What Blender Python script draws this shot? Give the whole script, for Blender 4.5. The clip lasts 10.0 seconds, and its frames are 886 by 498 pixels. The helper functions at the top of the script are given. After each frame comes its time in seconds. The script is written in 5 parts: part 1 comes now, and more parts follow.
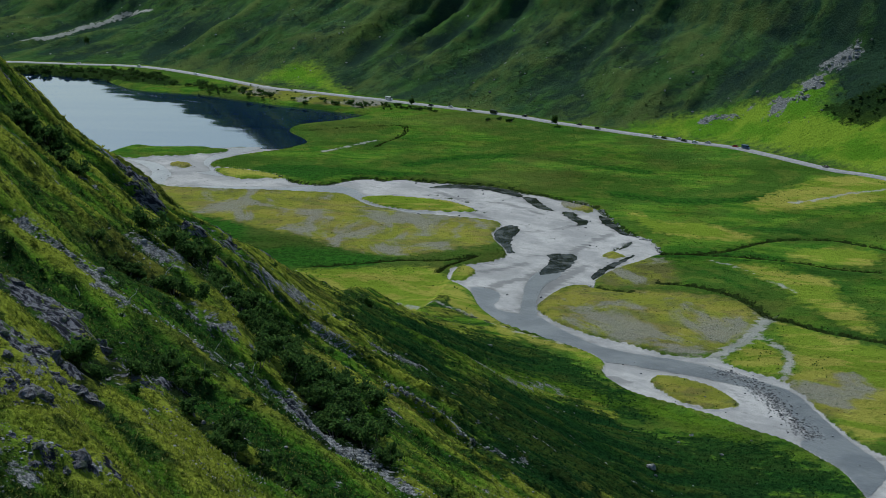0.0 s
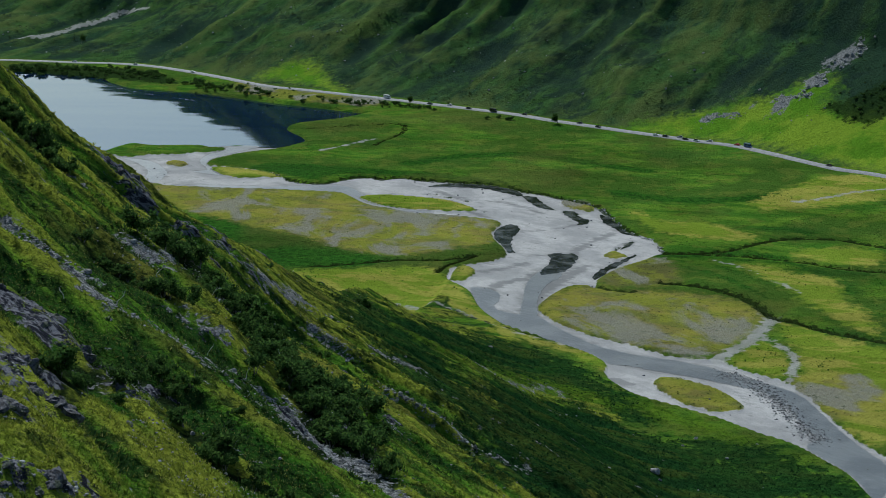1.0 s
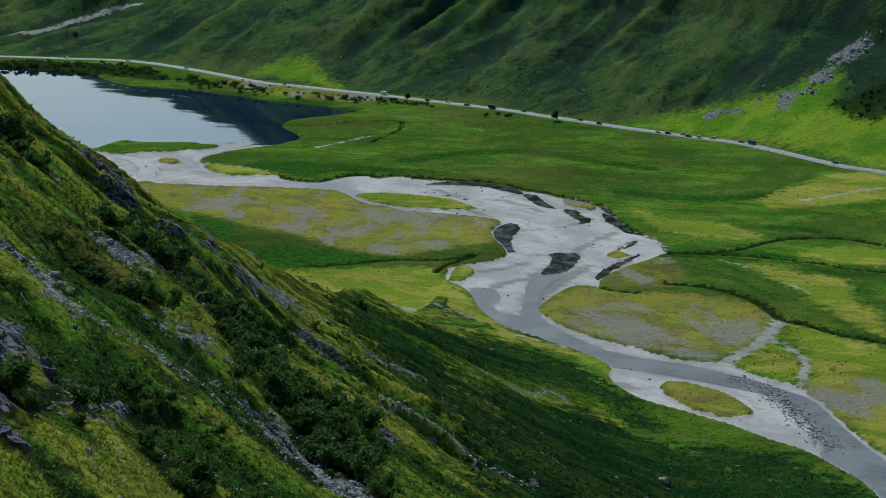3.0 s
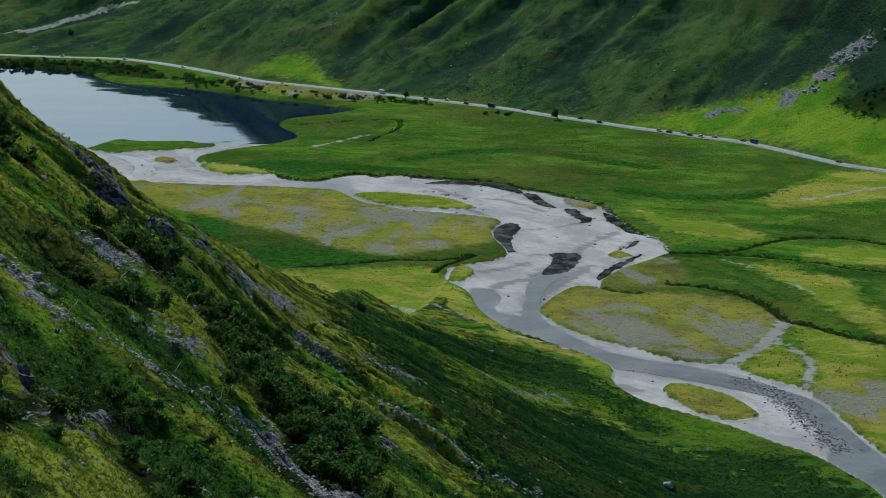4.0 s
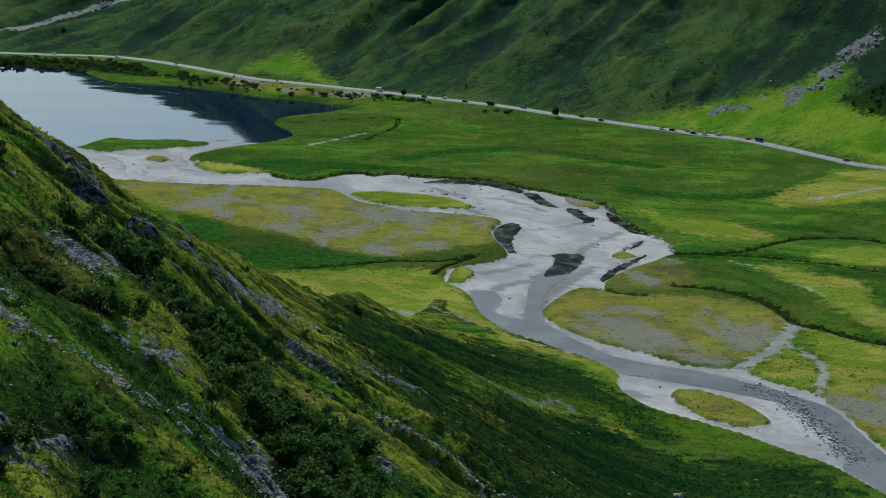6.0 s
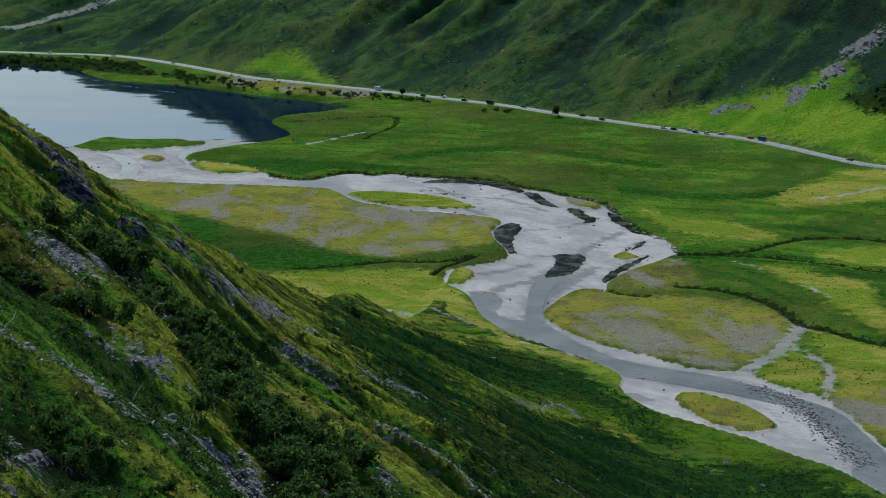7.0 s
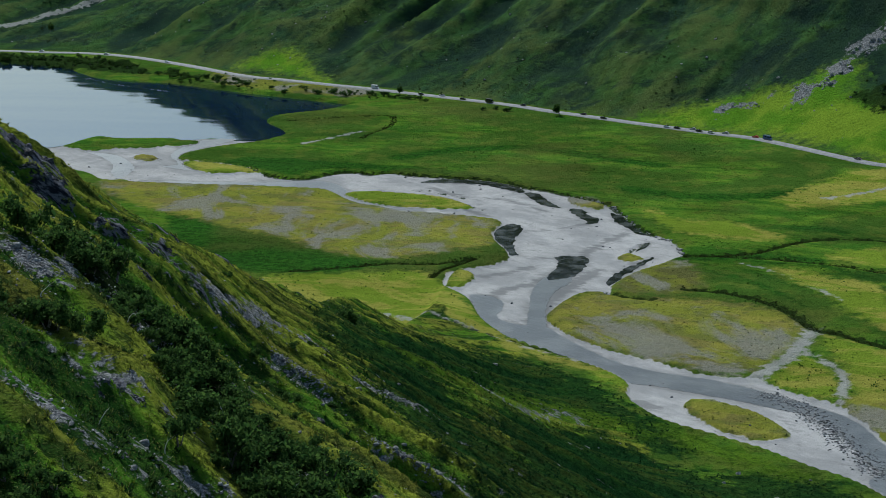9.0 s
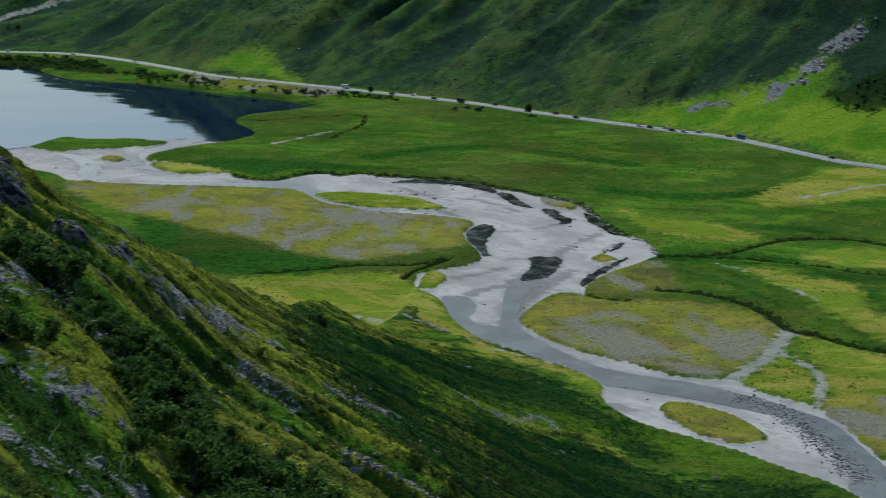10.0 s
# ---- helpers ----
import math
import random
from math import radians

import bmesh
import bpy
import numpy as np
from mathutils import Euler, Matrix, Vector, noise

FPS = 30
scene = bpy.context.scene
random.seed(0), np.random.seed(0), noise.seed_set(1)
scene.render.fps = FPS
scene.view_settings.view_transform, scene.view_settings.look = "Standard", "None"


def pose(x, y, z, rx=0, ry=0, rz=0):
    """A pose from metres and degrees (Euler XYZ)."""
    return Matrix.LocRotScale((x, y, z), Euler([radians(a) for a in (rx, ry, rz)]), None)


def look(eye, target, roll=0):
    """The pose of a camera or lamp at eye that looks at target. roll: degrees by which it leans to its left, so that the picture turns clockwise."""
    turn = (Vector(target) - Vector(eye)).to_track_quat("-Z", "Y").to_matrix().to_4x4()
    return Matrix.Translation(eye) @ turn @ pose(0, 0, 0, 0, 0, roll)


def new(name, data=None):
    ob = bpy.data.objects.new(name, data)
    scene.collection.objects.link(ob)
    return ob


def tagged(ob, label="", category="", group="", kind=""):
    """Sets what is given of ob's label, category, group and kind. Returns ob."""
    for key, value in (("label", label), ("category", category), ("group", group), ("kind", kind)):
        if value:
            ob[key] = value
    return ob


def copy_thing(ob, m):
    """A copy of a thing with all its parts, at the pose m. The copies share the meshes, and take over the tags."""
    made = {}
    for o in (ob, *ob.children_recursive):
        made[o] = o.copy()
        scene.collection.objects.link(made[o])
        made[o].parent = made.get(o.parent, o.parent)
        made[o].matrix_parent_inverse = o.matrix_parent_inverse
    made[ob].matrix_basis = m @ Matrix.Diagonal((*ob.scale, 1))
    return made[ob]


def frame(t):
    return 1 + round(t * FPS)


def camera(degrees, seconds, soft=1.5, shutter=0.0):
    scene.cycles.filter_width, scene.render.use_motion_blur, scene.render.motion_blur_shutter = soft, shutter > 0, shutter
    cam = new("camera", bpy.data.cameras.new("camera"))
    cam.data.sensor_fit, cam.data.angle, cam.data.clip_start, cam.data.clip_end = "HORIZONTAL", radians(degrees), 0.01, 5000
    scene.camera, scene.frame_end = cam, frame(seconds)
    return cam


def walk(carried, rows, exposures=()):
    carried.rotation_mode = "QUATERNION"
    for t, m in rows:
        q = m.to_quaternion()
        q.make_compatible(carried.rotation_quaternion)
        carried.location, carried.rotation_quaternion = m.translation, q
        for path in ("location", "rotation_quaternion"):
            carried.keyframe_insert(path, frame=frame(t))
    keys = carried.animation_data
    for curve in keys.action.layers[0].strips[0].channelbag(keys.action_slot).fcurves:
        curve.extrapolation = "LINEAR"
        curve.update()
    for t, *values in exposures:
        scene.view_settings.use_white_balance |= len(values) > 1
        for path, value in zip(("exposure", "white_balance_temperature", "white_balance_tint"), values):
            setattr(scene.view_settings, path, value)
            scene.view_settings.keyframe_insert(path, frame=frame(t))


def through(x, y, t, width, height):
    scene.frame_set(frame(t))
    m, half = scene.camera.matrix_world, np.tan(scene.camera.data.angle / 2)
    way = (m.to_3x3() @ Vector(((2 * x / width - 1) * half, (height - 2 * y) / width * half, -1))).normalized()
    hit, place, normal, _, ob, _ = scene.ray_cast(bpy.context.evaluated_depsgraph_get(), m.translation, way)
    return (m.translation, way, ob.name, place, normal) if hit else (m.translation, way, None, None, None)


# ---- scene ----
# ---- camera ----
cam = camera(29.0, 10.0, soft=0.7, shutter=0.4)
# seconds, east, north, height, yaw, pitch, roll
PATH = [
    (0.0, 2.12, -49.9, 227.7, 0.254, -14.743, -0.465), (0.5, 1.84, -44.4, 226.3, 0.228, -14.750, -0.468),
    (1.0, 1.59, -38.8, 225.0, 0.198, -14.768, -0.470), (1.5, 1.37, -33.2, 223.6, 0.171, -14.785, -0.468),
    (2.0, 1.17, -27.6, 222.2, 0.144, -14.792, -0.460), (2.5, 0.95, -22.0, 220.8, 0.117, -14.799, -0.456),
    (4.0, 0.26, -5.6, 216.4, 0.030, -14.803, -0.447), (4.5, 0.00, 0.0, 215.0, 0.000, -14.801, -0.446),
    (5.0, -0.24, 5.5, 213.6, -0.024, -14.798, -0.445), (5.5, -0.50, 11.0, 212.2, -0.050, -14.793, -0.445),
    (7.0, -1.15, 27.7, 207.9, -0.127, -14.783, -0.446), (7.5, -1.41, 33.3, 206.5, -0.155, -14.770, -0.446),
    (8.0, -1.65, 38.8, 205.1, -0.177, -14.761, -0.448), (8.5, -1.90, 44.2, 203.8, -0.210, -14.755, -0.450),
    (9.0, -2.10, 49.5, 202.5, -0.235, -14.751, -0.454), (9.5, -2.25, 54.6, 201.3, -0.250, -14.750, -0.460),
    (9.7, -2.28, 56.5, 200.9, -0.262, -14.750, -0.455), (9.8, -2.28, 57.4, 200.7, -0.352, -14.750, -0.445),
    (9.9, -2.26, 58.3, 200.5, -0.680, -14.750, -0.425), (10.0, -2.20, 59.1, 200.3, -1.227, -14.750, -0.400)]


def aim(x, y, z, yaw, pitch, roll):
    a, b = radians(yaw), radians(pitch)
    ahead = Vector((-math.sin(a) * math.cos(b), math.cos(a) * math.cos(b), math.sin(b)))
    return look((x, y, z), Vector((x, y, z)) + 100 * ahead, roll)


walk(cam, [(row[0], aim(*row[1:])) for row in PATH], exposures=[(0.0, 0.0, 6030, 5), (10.0, 0.0, 6030, 5)])

# ---- sky and sun ----
SUN_HIGH, SUN_TURN = 42.0, -22.0     # degrees above the horizon; degrees from straight ahead, to the left negative
world = bpy.data.worlds.new("sky")
scene.world = world
world.use_nodes = True
sky = world.node_tree.nodes.new("ShaderNodeTexSky")
sky.sky_type, sky.sun_disc = "NISHITA", False
sky.sun_elevation, sky.sun_rotation = radians(SUN_HIGH), radians(SUN_TURN)
sky.air_density, sky.dust_density, sky.ozone_density, sky.altitude = 1.5, 1.5, 3.5, 200
back = world.node_tree.nodes["Background"]
back.inputs["Strength"].default_value = 0.095
world.node_tree.links.new(sky.outputs[0], back.inputs["Color"])
sun = new("sun", bpy.data.lights.new("sun", "SUN"))
sun.data.energy, sun.data.angle, sun.data.color = 4.2, radians(1.5), (1.0, 0.97, 0.91)
sx, sy = math.sin(radians(SUN_TURN)), math.cos(radians(SUN_TURN))
sc, ss = math.cos(radians(SUN_HIGH)), math.sin(radians(SUN_HIGH))
sun.matrix_world = look((sx * sc * 900, sy * sc * 900, ss * 900), (0, 0, 0))


# ---- materials ----
SPUR, SPUR_ROUND = (-252.0, 412.0), 270.0     # the near spur's crown, from which its ribs run down, and the metres round it to a radian


class Nodes:
    """A short way to write node materials."""

    def __init__(self, name):
        self.mat = bpy.data.materials.new(name)
        self.mat.use_nodes = True
        self.tree = self.mat.node_tree
        self.shader = self.tree.nodes["Principled BSDF"]
        self.place = self.tree.nodes.new("ShaderNodeNewGeometry").outputs["Position"]

    def put(self, socket, value):
        if isinstance(value, bpy.types.NodeSocket):
            self.tree.links.new(value, socket)
        elif isinstance(value, tuple) and len(value) == 3 and socket.type == "RGBA":
            socket.default_value = (*value, 1)
        else:
            socket.default_value = value

    def math(self, op, a, b=0.0, c=0.0):
        n = self.tree.nodes.new("ShaderNodeMath")
        n.operation = op
        for socket, v in zip(n.inputs, (a, b, c)):
            self.put(socket, v)
        return n.outputs[0]

    def ramp(self, v, lo, hi):
        """0 at lo, 1 at hi, smooth between."""
        n = self.tree.nodes.new("ShaderNodeMapRange")
        n.interpolation_type = "SMOOTHSTEP"
        self.put(n.inputs[0], v)
        flip = lo > hi
        for i, w in zip((1, 2, 3, 4), (hi, lo, 1.0, 0.0) if flip else (lo, hi, 0.0, 1.0)):
            n.inputs[i].default_value = w
        return n.outputs[0]

    def mix(self, f, a, b):
        n = self.tree.nodes.new("ShaderNodeMix")
        n.data_type = "RGBA"
        self.put(n.inputs[0], f)
        self.put(n.inputs[6], a)
        self.put(n.inputs[7], b)
        return n.outputs[2]

    def tone(self, colour, value):
        """A colour made darker or lighter by a value round 1."""
        n = self.tree.nodes.new("ShaderNodeMix")
        n.data_type, n.blend_type = "RGBA", "MULTIPLY"
        n.inputs[0].default_value = 1.0
        self.put(n.inputs[6], colour)
        self.put(n.inputs[7], value)
        return n.outputs[2]

    def turned(self, angle, stretch):
        """Positions turned by an angle and squeezed, for grain that runs one way."""
        n = self.tree.nodes.new("ShaderNodeMapping")
        n.vector_type = "TEXTURE"
        n.inputs["Rotation"].default_value = (0, 0, radians(angle))
        n.inputs["Scale"].default_value = stretch
        self.put(n.inputs["Vector"], self.place)
        return n.outputs[0]

    def fanned(self, stretch):
        """Positions by how far down the near spur and round it they lie, for grain that runs down its sides."""
        part_xyz = self.tree.nodes.new("ShaderNodeSeparateXYZ")
        self.put(part_xyz.inputs[0], self.place)
        x, y = self.math("SUBTRACT", part_xyz.outputs[0], SPUR[0]), self.math("SUBTRACT", part_xyz.outputs[1], SPUR[1])
        down = self.math("SQRT", self.math("ADD", self.math("MULTIPLY", x, x), self.math("MULTIPLY", y, y)))
        join = self.tree.nodes.new("ShaderNodeCombineXYZ")
        self.put(join.inputs[0], self.math("DIVIDE", down, stretch))
        self.put(join.inputs[1], self.math("MULTIPLY", self.math("ARCTAN2", y, x), SPUR_ROUND))
        self.put(join.inputs[2], self.math("MULTIPLY", part_xyz.outputs[2], 0.3))
        return join.outputs[0]

    def noise(self, scale, detail=4.0, rough=0.55, at=None, bend=0.0):
        n = self.tree.nodes.new("ShaderNodeTexNoise")
        self.put(n.inputs["Vector"], at or self.place)
        n.inputs["Scale"].default_value, n.inputs["Detail"].default_value = scale, detail
        n.inputs["Roughness"].default_value, n.inputs["Distortion"].default_value = rough, bend
        return self.math("MULTIPLY_ADD", n.outputs[0], 2.2, -0.6)

    def attr(self, name):
        n = self.tree.nodes.new("ShaderNodeAttribute")
        n.attribute_name = name
        return n.outputs["Fac"]

    def chance(self):
        return self.tree.nodes.new("ShaderNodeObjectInfo").outputs["Random"]

    def island(self):
        return self.tree.nodes.new("ShaderNodeNewGeometry").outputs["Random Per Island"]

    def bump(self, height, strength, far):
        n = self.tree.nodes.new("ShaderNodeBump")
        n.inputs["Strength"].default_value, n.inputs["Distance"].default_value = strength, far
        self.put(n.inputs["Height"], height)
        self.tree.links.new(n.outputs[0], self.shader.inputs["Normal"])

    def leafy(self, colour, through):
        """Thin leaves: part of the light comes through."""
        mat = self.done(colour, 0.8, spec=0.03)
        thin, both = self.tree.nodes.new("ShaderNodeBsdfTranslucent"), self.tree.nodes.new("ShaderNodeMixShader")
        self.put(thin.inputs["Color"], colour)
        both.inputs[0].default_value = through
        self.tree.links.new(self.shader.outputs[0], both.inputs[1])
        self.tree.links.new(thin.outputs[0], both.inputs[2])
        self.tree.links.new(both.outputs[0], self.tree.nodes["Material Output"].inputs["Surface"])
        return mat

    def done(self, colour, rough=0.9, metal=0.0, spec=0.3):
        for key, v in (("Base Color", colour), ("Roughness", rough), ("Metallic", metal), ("Specular IOR Level", spec)):
            self.put(self.shader.inputs[key], v)
        return self.mat


def heath_colour(m):
    """Grass, moss, bracken and heather of the near slope, in streaks that run downhill; the ribs' lit crests are
    painted straw, their shaded hollows dark.
    """
    run = m.noise(0.22, 6, 0.62, m.fanned(7))
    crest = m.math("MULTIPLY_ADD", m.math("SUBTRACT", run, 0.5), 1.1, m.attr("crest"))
    patch, tuft = m.noise(0.05, 5, 0.6, m.fanned(2.2)), m.noise(0.8, 5, 0.7)
    c = m.mix(m.ramp(run, 0.25, 0.75), (0.032, 0.100, 0.011), (0.105, 0.215, 0.018))
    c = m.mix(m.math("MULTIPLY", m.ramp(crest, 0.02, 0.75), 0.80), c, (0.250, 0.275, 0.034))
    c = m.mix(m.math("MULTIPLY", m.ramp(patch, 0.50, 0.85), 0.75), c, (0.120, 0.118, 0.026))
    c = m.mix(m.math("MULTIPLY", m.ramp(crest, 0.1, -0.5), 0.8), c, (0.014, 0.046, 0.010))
    c = m.mix(m.math("MULTIPLY", m.ramp(m.noise(0.035, 4, 0.6, m.fanned(3)), 0.60, 0.90), 0.8), c, (0.062, 0.180, 0.014))
    c = m.mix(m.math("MULTIPLY", m.ramp(m.noise(0.26, 5, 0.68, m.fanned(2.4)), 0.52, 0.72), 0.82), c, (0.014, 0.038, 0.010))
    c = m.mix(m.math("MULTIPLY", m.ramp(tuft, 0.54, 0.82), 0.8), c, (0.014, 0.034, 0.010))
    return c


def ground_material():
    m = Nodes("ground")
    large, patch, tuft, grain = m.noise(0.012, 3), m.noise(0.07, 5), m.noise(0.42, 6, 0.7), m.noise(3.0, 4, 0.7)
    wobble = m.math("SUBTRACT", m.noise(0.22, 5, 0.6), 0.5)
    streak = m.noise(0.07, 6, 0.62, m.turned(-20, (3, 1, 1)), bend=1.2)

    def zone(name, wide, ragged):
        return m.ramp(m.math("MULTIPLY_ADD", wobble, ragged, m.attr(name)), -wide, wide)

    # valley grass
    grass = m.mix(m.ramp(streak, 0.25, 0.75), (0.044, 0.122, 0.014), (0.104, 0.190, 0.020))
    grass = m.mix(m.ramp(large, 0.42, 0.62), grass, (0.052, 0.108, 0.016))
    grass = m.mix(m.math("MULTIPLY", m.ramp(patch, 0.52, 0.72), 0.6), grass, (0.108, 0.140, 0.024))
    rush = m.mix(m.ramp(tuft, 0.42, 0.62), (0.030, 0.100, 0.012), (0.014, 0.055, 0.010))
    grass = m.mix(m.math("MULTIPLY", zone("rush", 3, 7), 0.92), grass, rush)
    pale = m.mix(m.ramp(m.noise(0.05, 5, 0.62, m.turned(-25, (2.2, 1, 1)), bend=1.0), 0.38, 0.62), (0.165, 0.235, 0.024), (0.290, 0.280, 0.054))
    grass = m.mix(m.math("MULTIPLY", m.ramp(m.noise(0.008, 4, 0.6), 0.50, 0.80), 0.65), grass, (0.076, 0.092, 0.022))
    grass = m.mix(m.math("MULTIPLY", m.ramp(m.noise(0.02, 5, 0.62, m.turned(-10, (2.5, 1, 1))), 0.55, 0.95), 0.6), grass, (0.026, 0.070, 0.014))
    grass = m.mix(m.math("MULTIPLY", m.ramp(tuft, 0.56, 0.76), 0.6), grass, (0.020, 0.058, 0.007))
    pale = m.mix(m.math("MULTIPLY", m.ramp(tuft, 0.60, 0.85), 0.6), pale, (0.075, 0.110, 0.012))
    grass = m.mix(m.math("MULTIPLY", zone("pale", 4, 11), 0.88), grass, pale)
    grass = m.tone(grass, m.math("MULTIPLY_ADD", m.noise(0.03, 7, 0.68, m.turned(-12, (2.2, 1, 1)), bend=0.5), 0.6, 0.72))
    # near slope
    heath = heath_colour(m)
    heath = m.mix(m.math("MULTIPLY", m.ramp(grain, 0.62, 0.85), 0.6), heath, (0.170, 0.170, 0.050))
    heath = m.mix(m.math("MULTIPLY", m.ramp(m.noise(0.16, 7, 0.8, m.fanned(2.2), bend=0.5), 0.80, 0.92), 0.85), heath, m.mix(m.ramp(grain, 0.4, 0.6), (0.12, 0.12, 0.125), (0.34, 0.34, 0.335)))
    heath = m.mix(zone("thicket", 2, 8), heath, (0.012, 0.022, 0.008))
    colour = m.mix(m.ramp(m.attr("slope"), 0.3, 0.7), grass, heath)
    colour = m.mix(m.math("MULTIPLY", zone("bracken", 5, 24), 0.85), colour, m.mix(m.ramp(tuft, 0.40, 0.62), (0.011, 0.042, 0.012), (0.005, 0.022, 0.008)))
    # sunlit strips at the slope's foot, painted as brighter green
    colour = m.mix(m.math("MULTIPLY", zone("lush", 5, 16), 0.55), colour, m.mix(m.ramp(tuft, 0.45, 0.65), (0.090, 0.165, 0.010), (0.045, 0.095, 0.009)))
    # far hillside
    comb = m.noise(0.055, 7, 0.64, m.turned(52, (3.2, 1, 1)), bend=0.6)
    moor = m.mix(m.ramp(comb, 0.15, 0.85), (0.021, 0.053, 0.027), (0.060, 0.106, 0.033))
    moor = m.mix(m.math("MULTIPLY", m.ramp(m.noise(0.025, 6, 0.65, m.turned(52, (2, 1, 1))), 0.5, 0.9), 0.8), moor, (0.034, 0.050, 0.026))
    moor = m.mix(m.math("MULTIPLY", m.ramp(m.noise(0.009, 5, 0.6, m.turned(52, (2, 1, 1))), 0.50, 0.95), 0.8), moor, (0.088, 0.128, 0.022))
    moor = m.mix(m.math("MULTIPLY", m.ramp(tuft, 0.55, 0.8), 0.5), moor, (0.012, 0.030, 0.012))
    moor = m.mix(m.ramp(m.noise(0.30, 4, 0.85, bend=0.8), 0.90, 0.95), moor, (0.33, 0.33, 0.32))
    moor = m.mix(m.math("MULTIPLY", m.ramp(m.noise(0.012, 5, 0.6, bend=0.8), 0.46, 0.66), 0.7), moor, (0.040, 0.092, 0.024))
    moor = m.tone(moor, m.math("MULTIPLY_ADD", m.ramp(m.noise(0.12, 6, 0.65, m.turned(52, (1.6, 1, 1))), 0.15, 0.85), 0.5, 0.8))
    moor = m.mix(m.math("MULTIPLY", m.ramp(m.noise(0.035, 6, 0.68, bend=1.0), 0.52, 0.75), 0.75), moor, (0.018, 0.034, 0.024))
    # lit crests and shaded hollows of the folds, put into the moor's colour
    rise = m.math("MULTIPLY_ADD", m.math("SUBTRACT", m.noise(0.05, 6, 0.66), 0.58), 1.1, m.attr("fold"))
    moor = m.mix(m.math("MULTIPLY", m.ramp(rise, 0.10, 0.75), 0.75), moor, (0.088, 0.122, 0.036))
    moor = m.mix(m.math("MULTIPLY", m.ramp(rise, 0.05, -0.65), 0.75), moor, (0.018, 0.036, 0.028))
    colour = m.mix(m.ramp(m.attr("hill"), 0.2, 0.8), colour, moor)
    green = m.mix(m.ramp(m.noise(0.03, 4, 0.6), 0.35, 0.65), (0.105, 0.235, 0.016), (0.195, 0.300, 0.026))
    green = m.mix(m.math("MULTIPLY", m.ramp(tuft, 0.58, 0.8), 0.35), green, (0.045, 0.100, 0.012))
    # the fan's own green; GLEAM paints a patch of sunlight with it
    colour = m.mix(m.math("MULTIPLY", zone("fan", 10, 16), 0.95), colour, green)
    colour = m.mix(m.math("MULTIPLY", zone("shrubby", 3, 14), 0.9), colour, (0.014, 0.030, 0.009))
    near = m.ramp(m.attr("slope"), 0.3, 0.7)
    colour = m.tone(colour, m.math("ADD", 1.0, m.math("MULTIPLY", m.math("SUBTRACT", m.noise(0.9, 7, 0.8), 0.5), m.math("MULTIPLY_ADD", near, 0.5, 0.45))))
    # stones and gravel
    stone = m.mix(m.ramp(grain, 0.35, 0.7), (0.13, 0.135, 0.14), (0.36, 0.36, 0.355))
    stone = m.mix(m.ramp(m.noise(0.9, 4, 0.8), 0.52, 0.66), stone, (0.07, 0.075, 0.075))
    bare = m.math("MULTIPLY_ADD", m.math("SUBTRACT", m.noise(0.034, 8, 0.62, m.turned(12, (1, 1.6, 1)), bend=0.6), 0.60), 80, m.math("MINIMUM", m.attr("sparse"), 6))
    sparse = m.math("MULTIPLY", m.ramp(bare, -9, 10), m.ramp(m.math("MULTIPLY_ADD", wobble, 9, m.attr("sparse")), -8, -1))
    colour = m.mix(m.math("MULTIPLY", m.ramp(m.math("MULTIPLY_ADD", wobble, 9, m.attr("sparse")), -8, 0), 0.6), colour, m.mix(m.ramp(m.noise(0.06, 6, 0.65), 0.4, 0.65), (0.225, 0.215, 0.040), (0.150, 0.125, 0.050)))
    colour = m.mix(m.math("MULTIPLY", sparse, 0.80), colour, m.mix(m.ramp(grain, 0.4, 0.65), (0.175, 0.172, 0.145), (0.290, 0.285, 0.250)))
    colour = m.mix(m.math("MULTIPLY", m.ramp(m.math("MULTIPLY", m.ramp(tuft, 0.68, 0.78), m.ramp(m.attr("sparse"), -4, 2)), 0.3, 0.7), 0.5), colour, (0.030, 0.045, 0.012))
    bars = m.noise(0.04, 6, 0.62, m.turned(-50, (1.8, 1, 1)))
    gravel = m.mix(m.ramp(bars, 0.36, 0.66), (0.285, 0.285, 0.28), (0.372, 0.367, 0.355))
    gravel = m.tone(gravel, m.math("MULTIPLY_ADD", m.noise(0.3, 7, 0.75, m.turned(-55, (1.6, 1, 1))), 0.3, 0.85))
    gravel = m.mix(m.math("MULTIPLY", m.ramp(grain, 0.56, 0.75), 0.7), gravel, (0.22, 0.22, 0.215))
    gravel = m.mix(m.math("MULTIPLY", m.ramp(m.noise(0.13, 7, 0.72, m.turned(-38, (2, 1, 1))), 0.68, 0.80), 0.6), gravel, (0.19, 0.19, 0.185))
    silt = m.ramp(m.math("MULTIPLY_ADD", m.math("SUBTRACT", m.noise(0.12, 7, 0.7, m.turned(-40, (3, 1, 1))), 0.5), 11, m.attr("wet")), -3.5, 2.5)
    gravel = m.mix(m.math("MULTIPLY", silt, 0.55), gravel, (0.168, 0.168, 0.162))
    gravel = m.mix(m.math("MULTIPLY", m.ramp(m.noise(0.25, 5, 0.8), 0.88, 0.94), 0.8), gravel, (0.08, 0.082, 0.08))
    gravel = m.mix(m.math("MULTIPLY", m.ramp(m.math("MULTIPLY_ADD", m.math("SUBTRACT", m.noise(0.2, 6, 0.7, m.turned(-30, (3, 1, 1))), 0.5), 9, m.attr("silt")), -2.0, 2.0), 0.75), gravel, (0.150, 0.152, 0.150))
